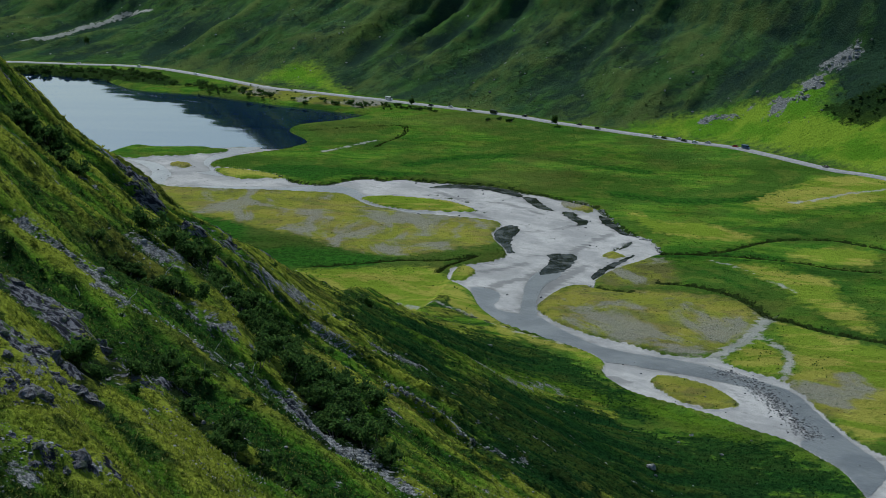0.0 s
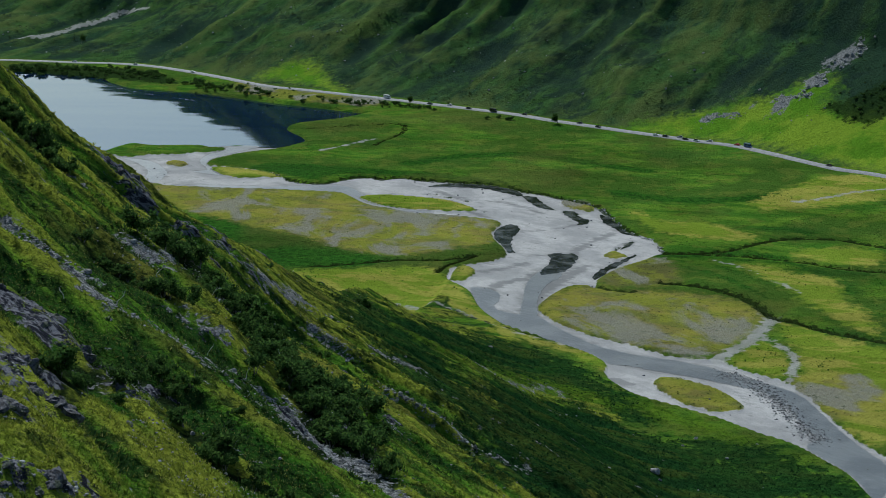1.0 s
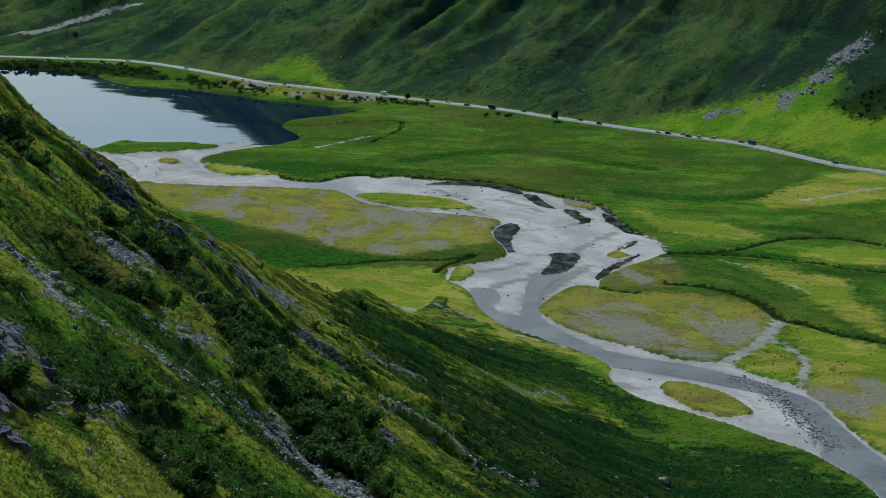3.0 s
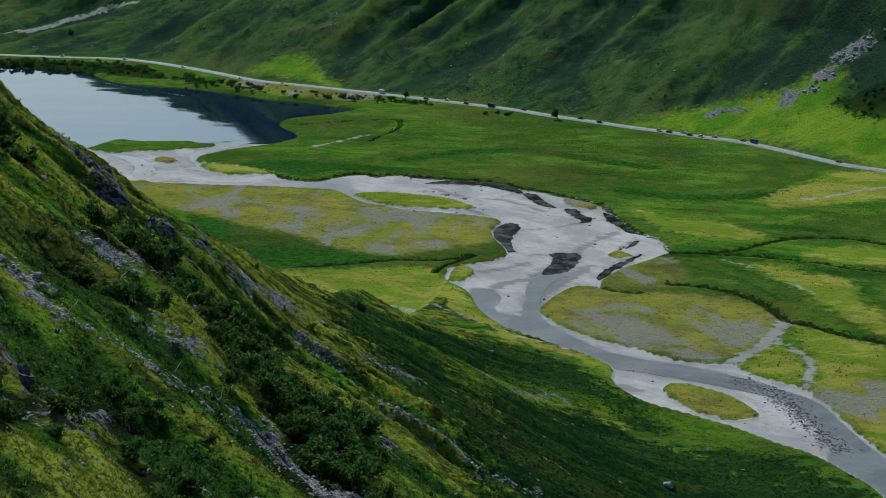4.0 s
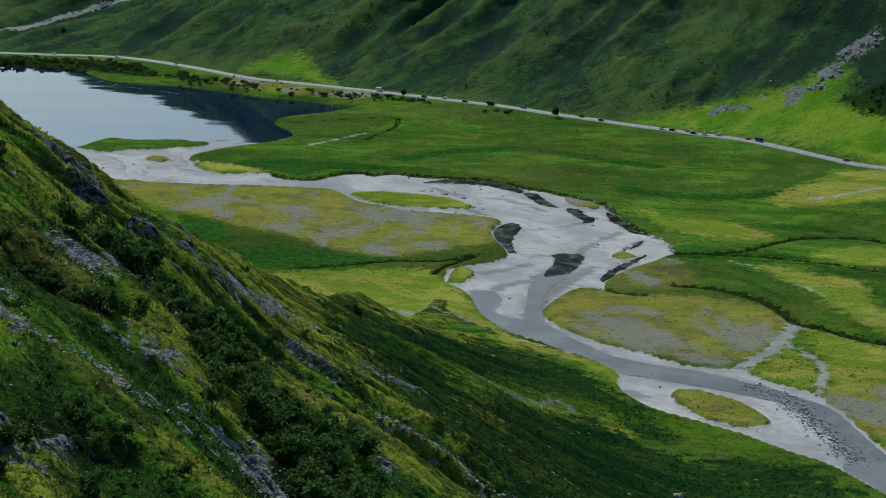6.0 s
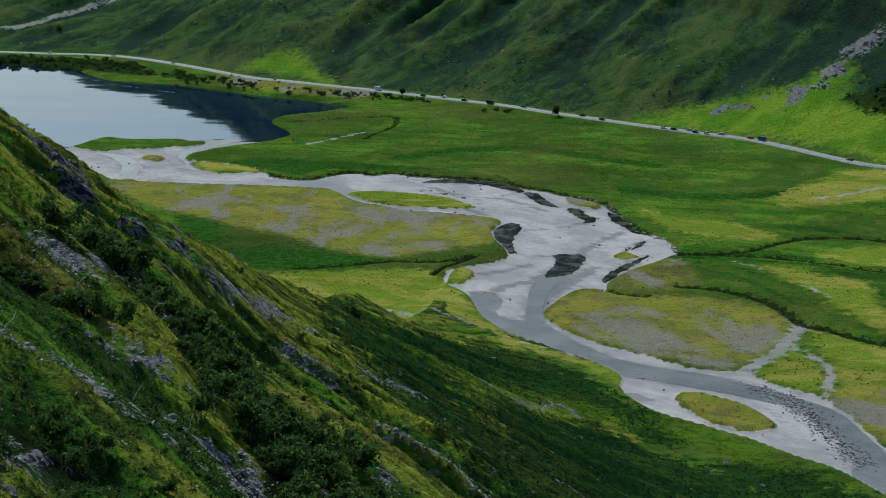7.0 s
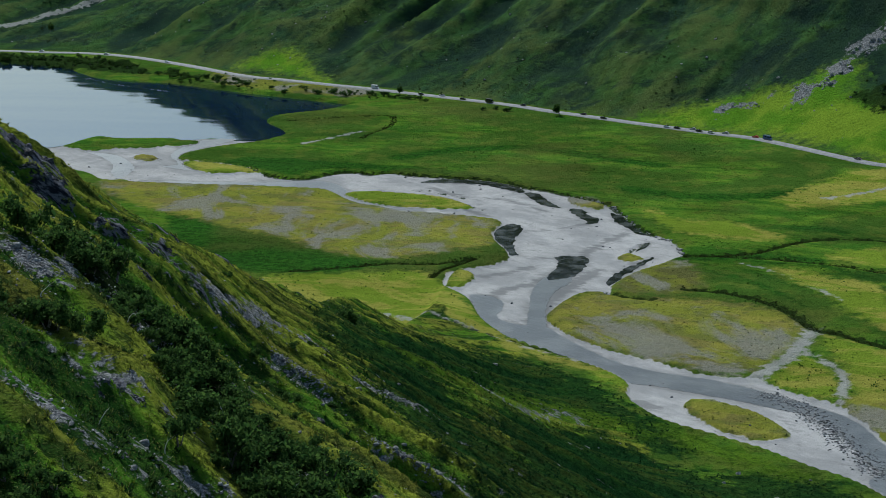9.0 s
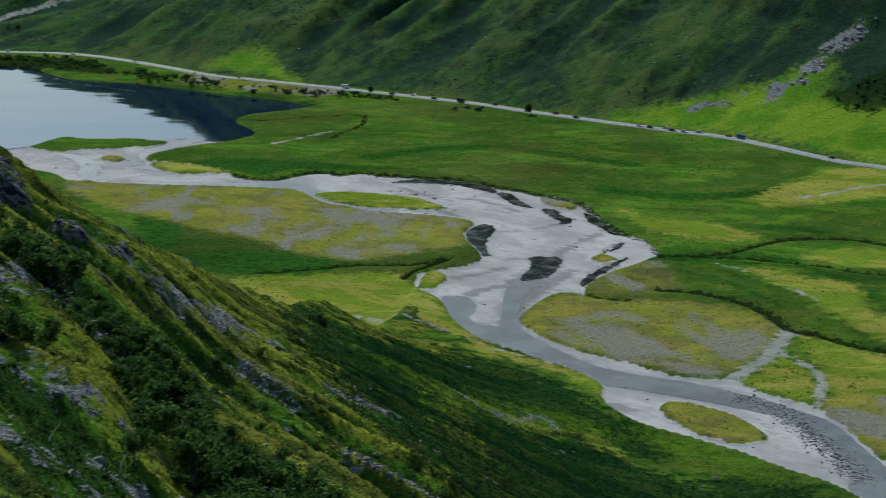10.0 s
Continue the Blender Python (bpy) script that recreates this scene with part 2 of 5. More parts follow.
    gravel = m.tone(gravel, m.math("MULTIPLY_ADD", m.ramp(m.noise(0.05, 5, 0.6, m.turned(35, (1.5, 1, 1)), bend=0.8), 0.35, 0.7), 0.10, 0.93))
    shore = m.ramp(m.math("MULTIPLY_ADD", wobble, 1.8, m.attr("gravel")), -0.4, 0.4)
    colour = m.mix(shore, colour, gravel)
    colour = m.mix(m.math("MULTIPLY", zone("track", 1.2, 6), 0.85), colour, m.mix(patch, (0.25, 0.25, 0.23), (0.40, 0.40, 0.38)))
    # dark ditches; the north bank's shaded face is painted dark with them
    cut = m.ramp(m.math("MULTIPLY_ADD", wobble, 5.0, m.attr("ditch")), -0.6, 1.0)
    colour = m.mix(m.math("MULTIPLY", cut, 0.92), colour, (0.016, 0.030, 0.008))
    scree = m.ramp(m.math("MULTIPLY_ADD", m.math("SUBTRACT", tuft, 0.55), 11, m.attr("scree")), -0.8, 0.8)
    colour = m.mix(scree, colour, stone)
    rock = m.ramp(m.math("MULTIPLY_ADD", m.math("SUBTRACT", m.noise(0.6, 6, 0.75, m.fanned(2)), 0.6), 11, m.attr("rock")), -0.5, 0.5)
    crag = m.mix(m.ramp(m.noise(1.3, 6, 0.75, m.fanned(3)), 0.42, 0.62), (0.022, 0.024, 0.032), (0.175, 0.178, 0.200))
    colour = m.mix(rock, colour, crag)
    rough = m.math("SUBTRACT", 0.95, m.math("MULTIPLY", m.math("MAXIMUM", scree, rock), 0.25))
    smooth = m.math("SUBTRACT", 1.0, m.math("MULTIPLY", shore, 0.85))
    m.bump(m.math("MULTIPLY", smooth, m.math("ADD", m.math("MULTIPLY", tuft, 0.9), m.math("MULTIPLY", grain, 0.2))), 1.0, 1.0)
    return m.done(colour, rough, spec=0.0)


def lake_material():
    m = Nodes("lake_water")
    long = m.noise(0.018, 2, 0.5, m.turned(-6, (7, 1, 1)))
    mid, short = m.noise(0.09, 3, 0.6, m.turned(-4, (7, 1, 1))), m.noise(0.9, 3, 0.6, m.turned(-10, (2.5, 1, 1)))
    m.bump(m.math("ADD", m.math("MULTIPLY", long, 0.13), m.math("ADD", m.math("MULTIPLY", mid, 0.009), m.math("MULTIPLY", short, 0.0008))), 1.0, 1.0)
    m.shader.inputs["IOR"].default_value = 2.3
    m.shader.inputs["Specular Tint"].default_value = (0.70, 0.88, 1.0, 1)
    calm = m.ramp(m.noise(0.02, 3, 0.6, m.turned(-4, (6, 1, 1))), 0.4, 0.65)
    return m.done((0.002, 0.008, 0.032), m.math("MULTIPLY_ADD", calm, 0.03, 0.006), spec=0.5)


def stream_material():
    m = Nodes("stream_water")
    flow = m.noise(0.5, 5, 0.65, m.turned(-52, (2.5, 1, 1)))
    bed = m.mix(m.ramp(m.noise(0.05, 4), 0.35, 0.65), (0.098, 0.105, 0.105), (0.138, 0.146, 0.143))
    bed = m.mix(m.math("MULTIPLY", m.ramp(flow, 0.65, 1.0), 0.5), bed, (0.22, 0.225, 0.225))
    bed = m.mix(m.math("MULTIPLY", m.ramp(flow, 0.40, 0.15), 0.4), bed, (0.075, 0.08, 0.08))
    m.bump(m.math("ADD", flow, m.math("MULTIPLY", m.noise(2.2, 3), 0.25)), 0.35, 0.25)
    return m.done(bed, 0.28, spec=0.5)


def pool_material():
    m = Nodes("pool_water")
    # dark bed, with silvery reflections painted into its colour by noise
    bed = m.mix(m.ramp(m.noise(0.12, 5, 0.7), 0.42, 0.7), (0.010, 0.011, 0.010), (0.075, 0.080, 0.078))
    m.bump(m.noise(0.8, 3), 0.06, 0.2)
    return m.done(bed, 0.12, spec=0.5)


def road_material():
    m = Nodes("road_asphalt")
    c = m.mix(m.ramp(m.noise(0.3, 5, 0.7), 0.35, 0.7), (0.17, 0.175, 0.18), (0.25, 0.25, 0.25))
    m.bump(m.noise(8, 3), 0.3, 0.02)
    return m.done(c, 0.85)


def leaf_material(name, dark, light):
    m = Nodes(name)
    c = m.mix(m.island(), dark, light)
    c = m.mix(m.math("MULTIPLY", m.ramp(m.noise(0.7, 3), 0.4, 0.8), 0.5), c, tuple(0.6 * v for v in dark))
    return m.leafy(c, 0.5)


def heath_material():
    m = Nodes("heath_blades")
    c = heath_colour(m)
    c = m.mix(m.math("MULTIPLY", m.ramp(m.island(), 0.55, 1.0), 0.6), c, (0.180, 0.190, 0.030))
    c = m.mix(m.math("MULTIPLY", m.ramp(m.island(), 0.93, 0.95), 0.7), c, (0.340, 0.330, 0.120))
    c = m.mix(m.math("MULTIPLY", m.ramp(m.island(), 0.40, 0.0), 0.6), c, (0.020, 0.045, 0.008))
    return m.leafy(c, 0.4)


def rock_material(name, dark, light):
    m = Nodes(name)
    c = m.mix(m.ramp(m.noise(1.6, 6, 0.75), 0.3, 0.75), dark, light)
    c = m.mix(m.ramp(m.noise(6.0, 4, 0.7), 0.62, 0.8), c, tuple(1.3 * v for v in light))
    c = m.mix(m.math("MULTIPLY", m.ramp(m.noise(0.8, 4), 0.62, 0.78), 0.7), c, (0.060, 0.080, 0.020))
    c = m.mix(m.math("MULTIPLY", m.chance(), 0.35), c, dark)
    m.bump(m.noise(4.0, 5, 0.7), 0.8, 0.15)
    return m.done(c, 0.8)


def stones_material():
    m = Nodes("loose_stones")
    c = m.mix(m.math("POWER", m.island(), 1.8), (0.085, 0.088, 0.090), (0.40, 0.40, 0.39))
    c = m.mix(m.math("MULTIPLY", m.ramp(m.noise(5.0, 4), 0.5, 0.8), 0.5), c, (0.09, 0.09, 0.09))
    return m.done(c, 0.85)


def bark_material():
    m = Nodes("bark")
    c = m.mix(m.ramp(m.noise(9, 4, 0.7, m.turned(0, (1, 1, 4))), 0.4, 0.7), (0.09, 0.075, 0.06), (0.24, 0.22, 0.19))
    return m.done(c, 0.9)


def paint_material(name, colour):
    m = Nodes(name)
    c = m.mix(m.math("MULTIPLY", m.ramp(m.noise(3.0, 4), 0.5, 0.9), 0.25), colour, tuple(0.7 * v + 0.02 for v in colour))
    m.shader.inputs["Coat Weight"].default_value = 0.6
    return m.done(c, 0.35, spec=0.5)


def plain(name, colour, rough, metal=0.0):
    m = Nodes(name)
    return m.done(m.mix(m.math("MULTIPLY", m.ramp(m.noise(12.0, 3), 0.4, 0.8), 0.3), colour, tuple(0.6 * v for v in colour)), rough, metal)


GROUND, LAKE, STREAM, POOL, ASPHALT = ground_material(), lake_material(), stream_material(), pool_material(), road_material()
HEATH, ROCK, CLIFF, STONES, BARK = heath_material(), rock_material("boulder_stone", (0.13, 0.13, 0.13), (0.36, 0.36, 0.35)), rock_material("dark_crag", (0.018, 0.020, 0.027), (0.125, 0.127, 0.146)), stones_material(), bark_material()
LEAF = leaf_material("shrub_leaves", (0.024, 0.064, 0.017), (0.080, 0.145, 0.032))
FERN = leaf_material("bracken_fronds", (0.006, 0.027, 0.009), (0.017, 0.055, 0.014))
LOW_LEAF = leaf_material("bilberry_leaves", (0.012, 0.034, 0.010), (0.034, 0.080, 0.016))
TUSSOCK = leaf_material("sedge_blades", (0.028, 0.078, 0.012), (0.062, 0.135, 0.018))
HEATHER = leaf_material("heather_sprays", (0.026, 0.056, 0.018), (0.064, 0.090, 0.028))
RUSH = leaf_material("rush_blades", (0.016, 0.030, 0.007), (0.055, 0.075, 0.016))
WHITE, BLACK, SILVER, RED, BLUE = (paint_material(*v) for v in (("white_paint", (0.75, 0.75, 0.74)), ("black_paint", (0.02, 0.021, 0.024)), ("silver_paint", (0.42, 0.43, 0.44)), ("red_paint", (0.42, 0.03, 0.02)), ("blue_paint", (0.04, 0.09, 0.20))))
GLASS, RUBBER, ALLOY = plain("dark_car_glass", (0.012, 0.014, 0.016), 0.08), plain("tyre_rubber", (0.018, 0.018, 0.018), 0.85), plain("wheel_alloy", (0.45, 0.45, 0.46), 0.35, 1.0)
DEADWOOD = plain("bleached_wood", (0.50, 0.48, 0.43), 0.85)
LAMP, TAIL = plain("headlight_glass", (0.75, 0.76, 0.78), 0.15), plain("rear_light_plastic", (0.35, 0.01, 0.01), 0.25)

# ---- plan: outlines in metres, east and north ----
NORTH_BANK = [
    (-103.2, 1088.5), (-110.4, 1079.5), (-130.0, 1067.5), (-144.2, 1052.0), (-151.4, 1040.2), (-150.6, 1026.6),
    (-138.5, 1021.1), (-120.3, 1012.2), (-107.2, 1000.4), (-97.3, 984.3), (-86.5, 974.7), (-73.2, 972.7), (-63.9,
    981.6), (-54.3, 987.4), (-44.3, 987.1), (-39.1, 982.2), (-27.6, 986.5), (-14.2, 978.2), (2.3, 973.0), (12.1,
    969.7), (25.1, 964.7), (37.7, 955.3), (46.9, 944.8), (57.6, 937.3), (67.9, 925.7), (76.5, 915.8), (84.9,
    906.1), (89.7, 891.4), (93.2, 867.4), (96.0, 851.6), (101.8, 839.7), (107.6, 828.1), (110.2, 811.4), (109.6,
    800.7)]
EAST_BANK = [
    (104.9, 795.6), (98.5, 787.5), (86.5, 775.7), (78.7, 764.1), (72.4, 751.9), (70.6, 740.8), (65.3, 744.7),
    (57.4, 741.2), (50.3, 729.7), (44.5, 716.7), (42.2, 708.3), (43.4, 698.3), (48.5, 685.3), (54.9, 675.7),
    (63.2, 664.1), (71.6, 656.5), (81.9, 647.6), (91.7, 636.8), (102.1, 632.4), (112.6, 629.5), (116.4, 624.0),
    (120.2, 617.3), (126.5, 610.7), (133.6, 604.1), (136.5, 597.8), (137.3, 591.7), (140.5, 582.7), (142.2,
    568.2), (144.9, 554.4), (148.3, 538.6), (153.0, 526.0), (160.5, 506.9), (166.6, 480.5)]
LOWER_BANK = [
    (144.0, 449.6), (140.4, 485.2), (138.7, 500.5), (136.3, 511.1), (131.5, 521.6), (126.5, 532.5), (120.7,
    540.7), (114.3, 547.1), (108.0, 555.2), (101.6, 563.5), (96.4, 568.1), (89.4, 575.1), (84.0, 579.8), (76.6,
    585.9), (71.3, 593.2), (67.9, 600.7), (64.6, 608.9), (64.3, 617.3), (65.7, 625.2), (63.7, 633.4), (60.9,
    639.0), (56.9, 644.7), (50.8, 652.0), (45.5, 657.9), (40.2, 665.5), (34.7, 670.1), (26.9, 676.5), (21.4,
    688.4), (16.9, 700.6), (14.7, 710.7), (13.2, 721.9), (11.4, 733.4), (7.0, 744.4)]
WEST_BANK = [
    (2.7, 751.1), (0.7, 757.7), (1.5, 769.3), (4.2, 778.1), (8.2, 781.0), (15.0, 784.9), (23.1, 788.7), (28.8,
    794.7), (31.0, 803.1), (29.5, 816.1), (25.8, 830.6), (24.7, 843.3), (26.5, 853.8), (29.7, 862.1), (28.6,
    871.9), (19.8, 878.5), (5.0, 885.3), (-7.1, 889.5), (-19.2, 892.5), (-31.7, 904.7), (-41.1, 910.3), (-49.5,
    922.8), (-54.8, 934.1), (-61.7, 944.3), (-74.8, 949.1), (-91.1, 952.6), (-107.6, 956.1), (-124.0, 958.1),
    (-140.7, 961.7), (-157.5, 965.2), (-167.5, 967.1), (-175.1, 973.4), (-179.8, 972.0), (-187.0, 975.3), (-196.5,
    991.1), (-214.8, 1007.6), (-237.4, 1033.2), (-260.7, 1074.5), (-247.7, 1081.3), (-224.3, 1073.0), (-193.6,
    1082.8), (-164.8, 1085.4), (-147.0, 1088.4), (-125.0, 1087.5)]
REED_ISLE = [
    (-227.6, 1071.3), (-219.9, 1087.6), (-209.1, 1098.4), (-197.0, 1092.3), (-184.4, 1093.6), (-165.6, 1091.0),
    (-159.3, 1085.2), (-146.8, 1080.9), (-151.6, 1068.4), (-165.8, 1067.1), (-175.5, 1060.3), (-190.2, 1062.7),
    (-206.5, 1054.5), (-216.8, 1061.9)]
SMALL_ISLE = [
    (-179.1, 1034.4), (-174.3, 1041.0), (-166.4, 1035.6), (-164.1, 1027.1), (-171.6, 1024.0)]
MOUTH_ISLE = [
    (-147.7, 1018.2), (-138.2, 1018.6), (-120.0, 1009.8), (-107.0, 998.8), (-100.9, 987.6), (-114.5, 989.6),
    (-127.7, 988.6), (-139.2, 1000.0)]
LONG_ISLE = [
    (-50.0, 934.0), (-39.1, 939.2), (-26.4, 936.0), (-13.6, 931.3), (2.1, 922.4), (14.3, 905.8), (16.6, 897.8),
    (5.0, 895.6), (-10.2, 900.0), (-22.5, 903.0), (-35.0, 911.5), (-44.8, 922.7)]
BEND_ISLE = [
    (80.3, 799.5), (85.5, 805.7), (89.2, 801.3), (91.4, 796.0), (86.7, 790.9), (81.6, 793.2)]
ROUND_ISLE = [
    (2.2, 756.7), (5.0, 775.1), (9.5, 780.0), (14.2, 772.9), (13.2, 763.1), (9.2, 753.7), (6.1, 751.9)]
LOWER_ISLE = [
    (82.4, 602.2), (85.8, 609.1), (91.1, 608.9), (97.8, 603.7), (105.0, 596.7), (109.7, 587.5), (113.0, 577.4),
    (111.0, 571.7), (102.7, 570.2), (97.2, 573.2), (91.8, 577.9), (86.1, 588.0)]
BANK_ISLE = [
    (67.5, 920.2), (76.2, 911.7), (84.0, 902.1), (80.7, 893.0), (72.1, 898.6), (66.7, 909.3)]
WEST_FLAT = [
    (-180.4, 966.1), (-140.1, 957.2), (-107.2, 951.7), (-74.5, 944.8), (-58.2, 938.5), (-49.2, 917.3), (-31.5,
    899.4), (-7.1, 885.7), (22.7, 874.6), (23.7, 848.0), (21.4, 825.1), (4.4, 814.6), (-23.0, 802.6), (-51.2,
    816.3), (-75.9, 845.3), (-104.1, 866.4), (-137.9, 896.4), (-156.3, 916.9), (-176.8, 945.5)]
EAST_FLAT = [
    (43.2, 708.3), (51.2, 725.2), (64.8, 738.3), (79.1, 729.8), (98.9, 727.4), (118.0, 721.6), (132.9, 707.5),
    (138.0, 689.3), (130.2, 666.2), (117.9, 648.1), (107.3, 637.8), (92.6, 643.8), (72.0, 660.2), (55.0, 677.3),
    (45.5, 693.4)]
BEND_FLAT = [
    (78.4, 761.2), (86.2, 772.7), (98.1, 784.4), (107.5, 784.2), (109.6, 760.3), (103.9, 746.3), (90.4, 740.3),
    (78.2, 746.1)]
FAR_FLAT = [
    (137.8, 604.0), (149.4, 599.4), (163.0, 603.5), (165.3, 588.0), (156.3, 576.5), (144.9, 562.6), (140.8,
    579.7), (138.6, 592.9)]
PALE_FIELD = [
    (-79.7, 763.9), (-59.4, 773.0), (-35.6, 774.3), (-11.8, 777.6), (-2.5, 763.6), (3.9, 742.7), (12.3, 713.3),
    (21.3, 684.4), (32.0, 662.0), (26.0, 646.0), (2.0, 654.0), (-34.0, 676.0), (-66.0, 712.0)]
EAST_FIELD = [
    (146.3, 677.2), (160.0, 665.4), (176.1, 648.8), (193.6, 622.1), (180.2, 561.8), (153.0, 533.4), (145.5,
    557.1), (141.5, 582.6), (138.6, 597.8), (143.0, 623.4), (145.5, 651.1)]
LOOP_FIELD = [
    (117.2, 630.7), (126.9, 647.9), (133.8, 655.0), (139.3, 642.6), (140.9, 626.8), (136.6, 610.4), (128.6,
    610.6), (120.5, 618.6)]
FAN_FIELD = [(145.0, 776.6), (159.9, 771.2), (168.2, 760.2), (177.7, 756.1), (185.8, 744.5), (182.9, 713.2), (187.8, 695.5), (184.2, 661.1), (170.5, 691.0), (162.3, 719.9), (160.2, 734.2), (153.2, 750.1)]
FAR_FIELD = [(175.9, 797.4), (197.0, 806.4), (215.1, 803.7), (219.7, 787.7), (207.3, 772.8), (190.8, 779.3)]
MEADOW_FIELD = [(104.6, 889.8), (116.7, 866.7), (137.0, 864.8), (149.6, 852.2), (159.8, 836.6), (159.3, 823.0), (142.6, 826.9), (122.8, 836.6), (109.1, 852.3)]
ROAD_FIELD = [
    (174.9, 911.0), (207.6, 949.3), (235.3, 972.2), (277.5, 958.6), (265.8, 916.1), (202.7, 896.8), (180.6, 892.3)]
TOE_FIELD = [
    (22.2, 676.6), (39.9, 659.5), (60.8, 637.6), (64.5, 630.6), (64.3, 617.3), (49.7, 637.8), (32.7, 652.4)]
RUSH_BED = [
    (-136.9, 890.0), (-103.9, 864.0), (-81.1, 839.7), (-51.0, 813.1), (-22.8, 792.1), (-43.7, 776.5), (-67.5,
    775.2), (-89.4, 781.9), (-118.3, 818.4)]
LAKE_RUSH = [
    (-123.7, 1012.3), (-108.2, 1028.3), (-62.5, 1015.0), (-21.2, 1000.4), (15.6, 983.3), (38.1, 964.2), (-7.6,
    981.1), (-61.3, 994.0), (-80.3, 979.1), (-101.7, 995.5)]
DITCH_A = [
    (110.7, 798.6), (124.5, 799.2), (141.5, 802.9), (154.1, 812.2), (164.0, 820.7), (179.3, 827.0), (201.4,
    825.1), (217.6, 813.6), (242.4, 791.5)]
DITCH_B = [
    (103.7, 745.4), (120.6, 738.5), (131.4, 727.4), (139.0, 714.2), (143.1, 697.3), (146.0, 687.5), (155.9,
    678.6), (165.1, 667.6), (178.3, 657.5), (199.5, 642.6)]
DITCH_C = [
    (124.3, 798.1), (153.0, 791.0), (177.7, 780.0), (193.4, 767.6), (212.8, 761.2)]
DITCH_D = [
    (-65.1, 779.1), (-38.8, 786.4), (-22.8, 791.1), (-1.1, 790.4), (15.2, 798.3)]
DITCH_E = [
    (-3.8, 767.5), (0.2, 779.2), (5.6, 785.1), (15.2, 797.2)]
CUT_BANK = [
    (-9.6, 696.4), (3.5, 687.2), (17.5, 676.7), (33.4, 667.1), (45.6, 658.7)]
DITCH_F = [
    (-96.7, 1145.3), (-70.3, 1152.5), (-35.7, 1157.4), (-28.5, 1146.6), (-31.0, 1122.3), (-43.2, 1097.4), (-46.4,
    1084.4)]
DITCH_G = [
    (70.6, 740.8), (77.1, 735.2), (86.7, 730.4)]
DITCH_H = [(-9.0, 944.0), (0.6, 933.7), (13.9, 920.7)]
DITCH_I = [(15.8, 901.8), (22.7, 896.3)]
DITCH_J = [(85.7, 807.8), (91.7, 819.6), (96.8, 825.0)]
PATH_A = [
    (111.5, 629.5), (118.6, 638.9), (127.5, 651.5), (132.5, 660.2), (138.6, 673.6), (145.0, 687.5)]
PATH_B = [
    (132.5, 660.2), (138.8, 651.2), (142.2, 640.5), (142.6, 626.7), (139.4, 613.6), (135.1, 602.8)]
PATH_C = [
    (199.4, 910.2), (216.5, 917.8), (234.3, 926.9), (272.3, 939.7)]
PATH_D = [
    (134.4, 784.4), (143.3, 774.0), (150.2, 761.1)]
PATH_E = [
    (155.2, 746.7), (159.9, 738.3), (164.8, 725.6)]
PATH_F = [
    (-81.6, 1067.4), (-66.5, 1085.2), (-49.0, 1103.4)]
RUSH_LINE_A = [(139.1, 789.1), (156.7, 782.4), (173.6, 773.8), (192.1, 762.4), (205.7, 754.3)]
RUSH_LINE_B = [(170.5, 777.9), (181.5, 761.7), (187.0, 746.3), (187.3, 726.2)]
RUSH_LINE_C = [(107.3, 793.1), (129.3, 795.6), (151.5, 798.1), (166.1, 789.3)]
RUSH_LINE_D = [(134.1, 775.0), (148.1, 750.2), (159.7, 731.5), (164.3, 718.1)]
RUSH_LINE_E = [
    (100.3, 935.8), (129.5, 918.0), (166.6, 916.8), (200.9, 932.3)]
RUSH_LINE_F = [
    (-21.7, 1025.0), (13.1, 1046.0), (55.4, 1047.8), (91.8, 1020.7), (123.1, 995.1)]
RUSH_LINE_G = [
    (-138.4, 900.4), (-109.4, 886.5), (-90.1, 873.3)]
RUSH_LINE_H = [(172.4, 850.3), (183.2, 846.4), (191.5, 837.9)]
RUSH_LINE_I = [(110.3, 775.7), (124.7, 765.3), (137.0, 745.9), (147.1, 718.5)]
RUSH_LINE_J = [(169.0, 684.6), (177.4, 680.5), (183.0, 676.4)]
SILT_A = [(61.4, 795.6), (74.8, 824.5), (88.5, 843.5)]
SILT_B = [(15.2, 731.0), (27.1, 749.0), (43.3, 762.8), (53.4, 777.3)]
SILT_C = [(35.2, 852.3), (51.1, 851.8), (63.1, 858.6), (75.6, 868.0)]
SILT_D = [(33.0, 798.5), (42.6, 799.3), (52.2, 800.1)]
SILT_E = [(17.3, 770.4), (30.8, 778.0), (40.5, 785.8)]
SILT_F = [(-45.0, 928.6), (-19.7, 918.0), (5.1, 903.7), (25.8, 879.6)]
SILT_G = [(67.5, 608.6), (69.3, 606.0), (71.2, 603.5)]
SILT_H = [(-4.2, 948.5), (11.5, 926.6), (36.2, 916.1), (53.2, 889.0)]
SILT_I = [(37.2, 696.2), (44.0, 730.2), (52.8, 748.3), (68.0, 776.9)]
BANK_SAND = [(-23.2, 712.0), (-6.0, 698.2), (10.6, 682.4), (26.5, 667.4), (39.8, 658.1), (50.7, 651.2)]
STREAM_N = [
    (11.5, 739.7), (16.7, 742.3), (24.1, 734.9), (24.9, 721.6), (22.1, 713.1), (24.3, 704.6), (32.5, 698.6),
    (40.8, 695.9), (48.1, 679.8), (56.3, 664.3), (66.3, 649.4), (80.8, 638.5), (97.3, 629.8), (110.8, 618.8),
    (119.9, 609.5), (128.6, 599.9), (135.2, 591.7), (139.1, 580.9), (141.6, 565.4), (144.0, 550.7), (147.4,
    535.0), (153.3, 507.0)]
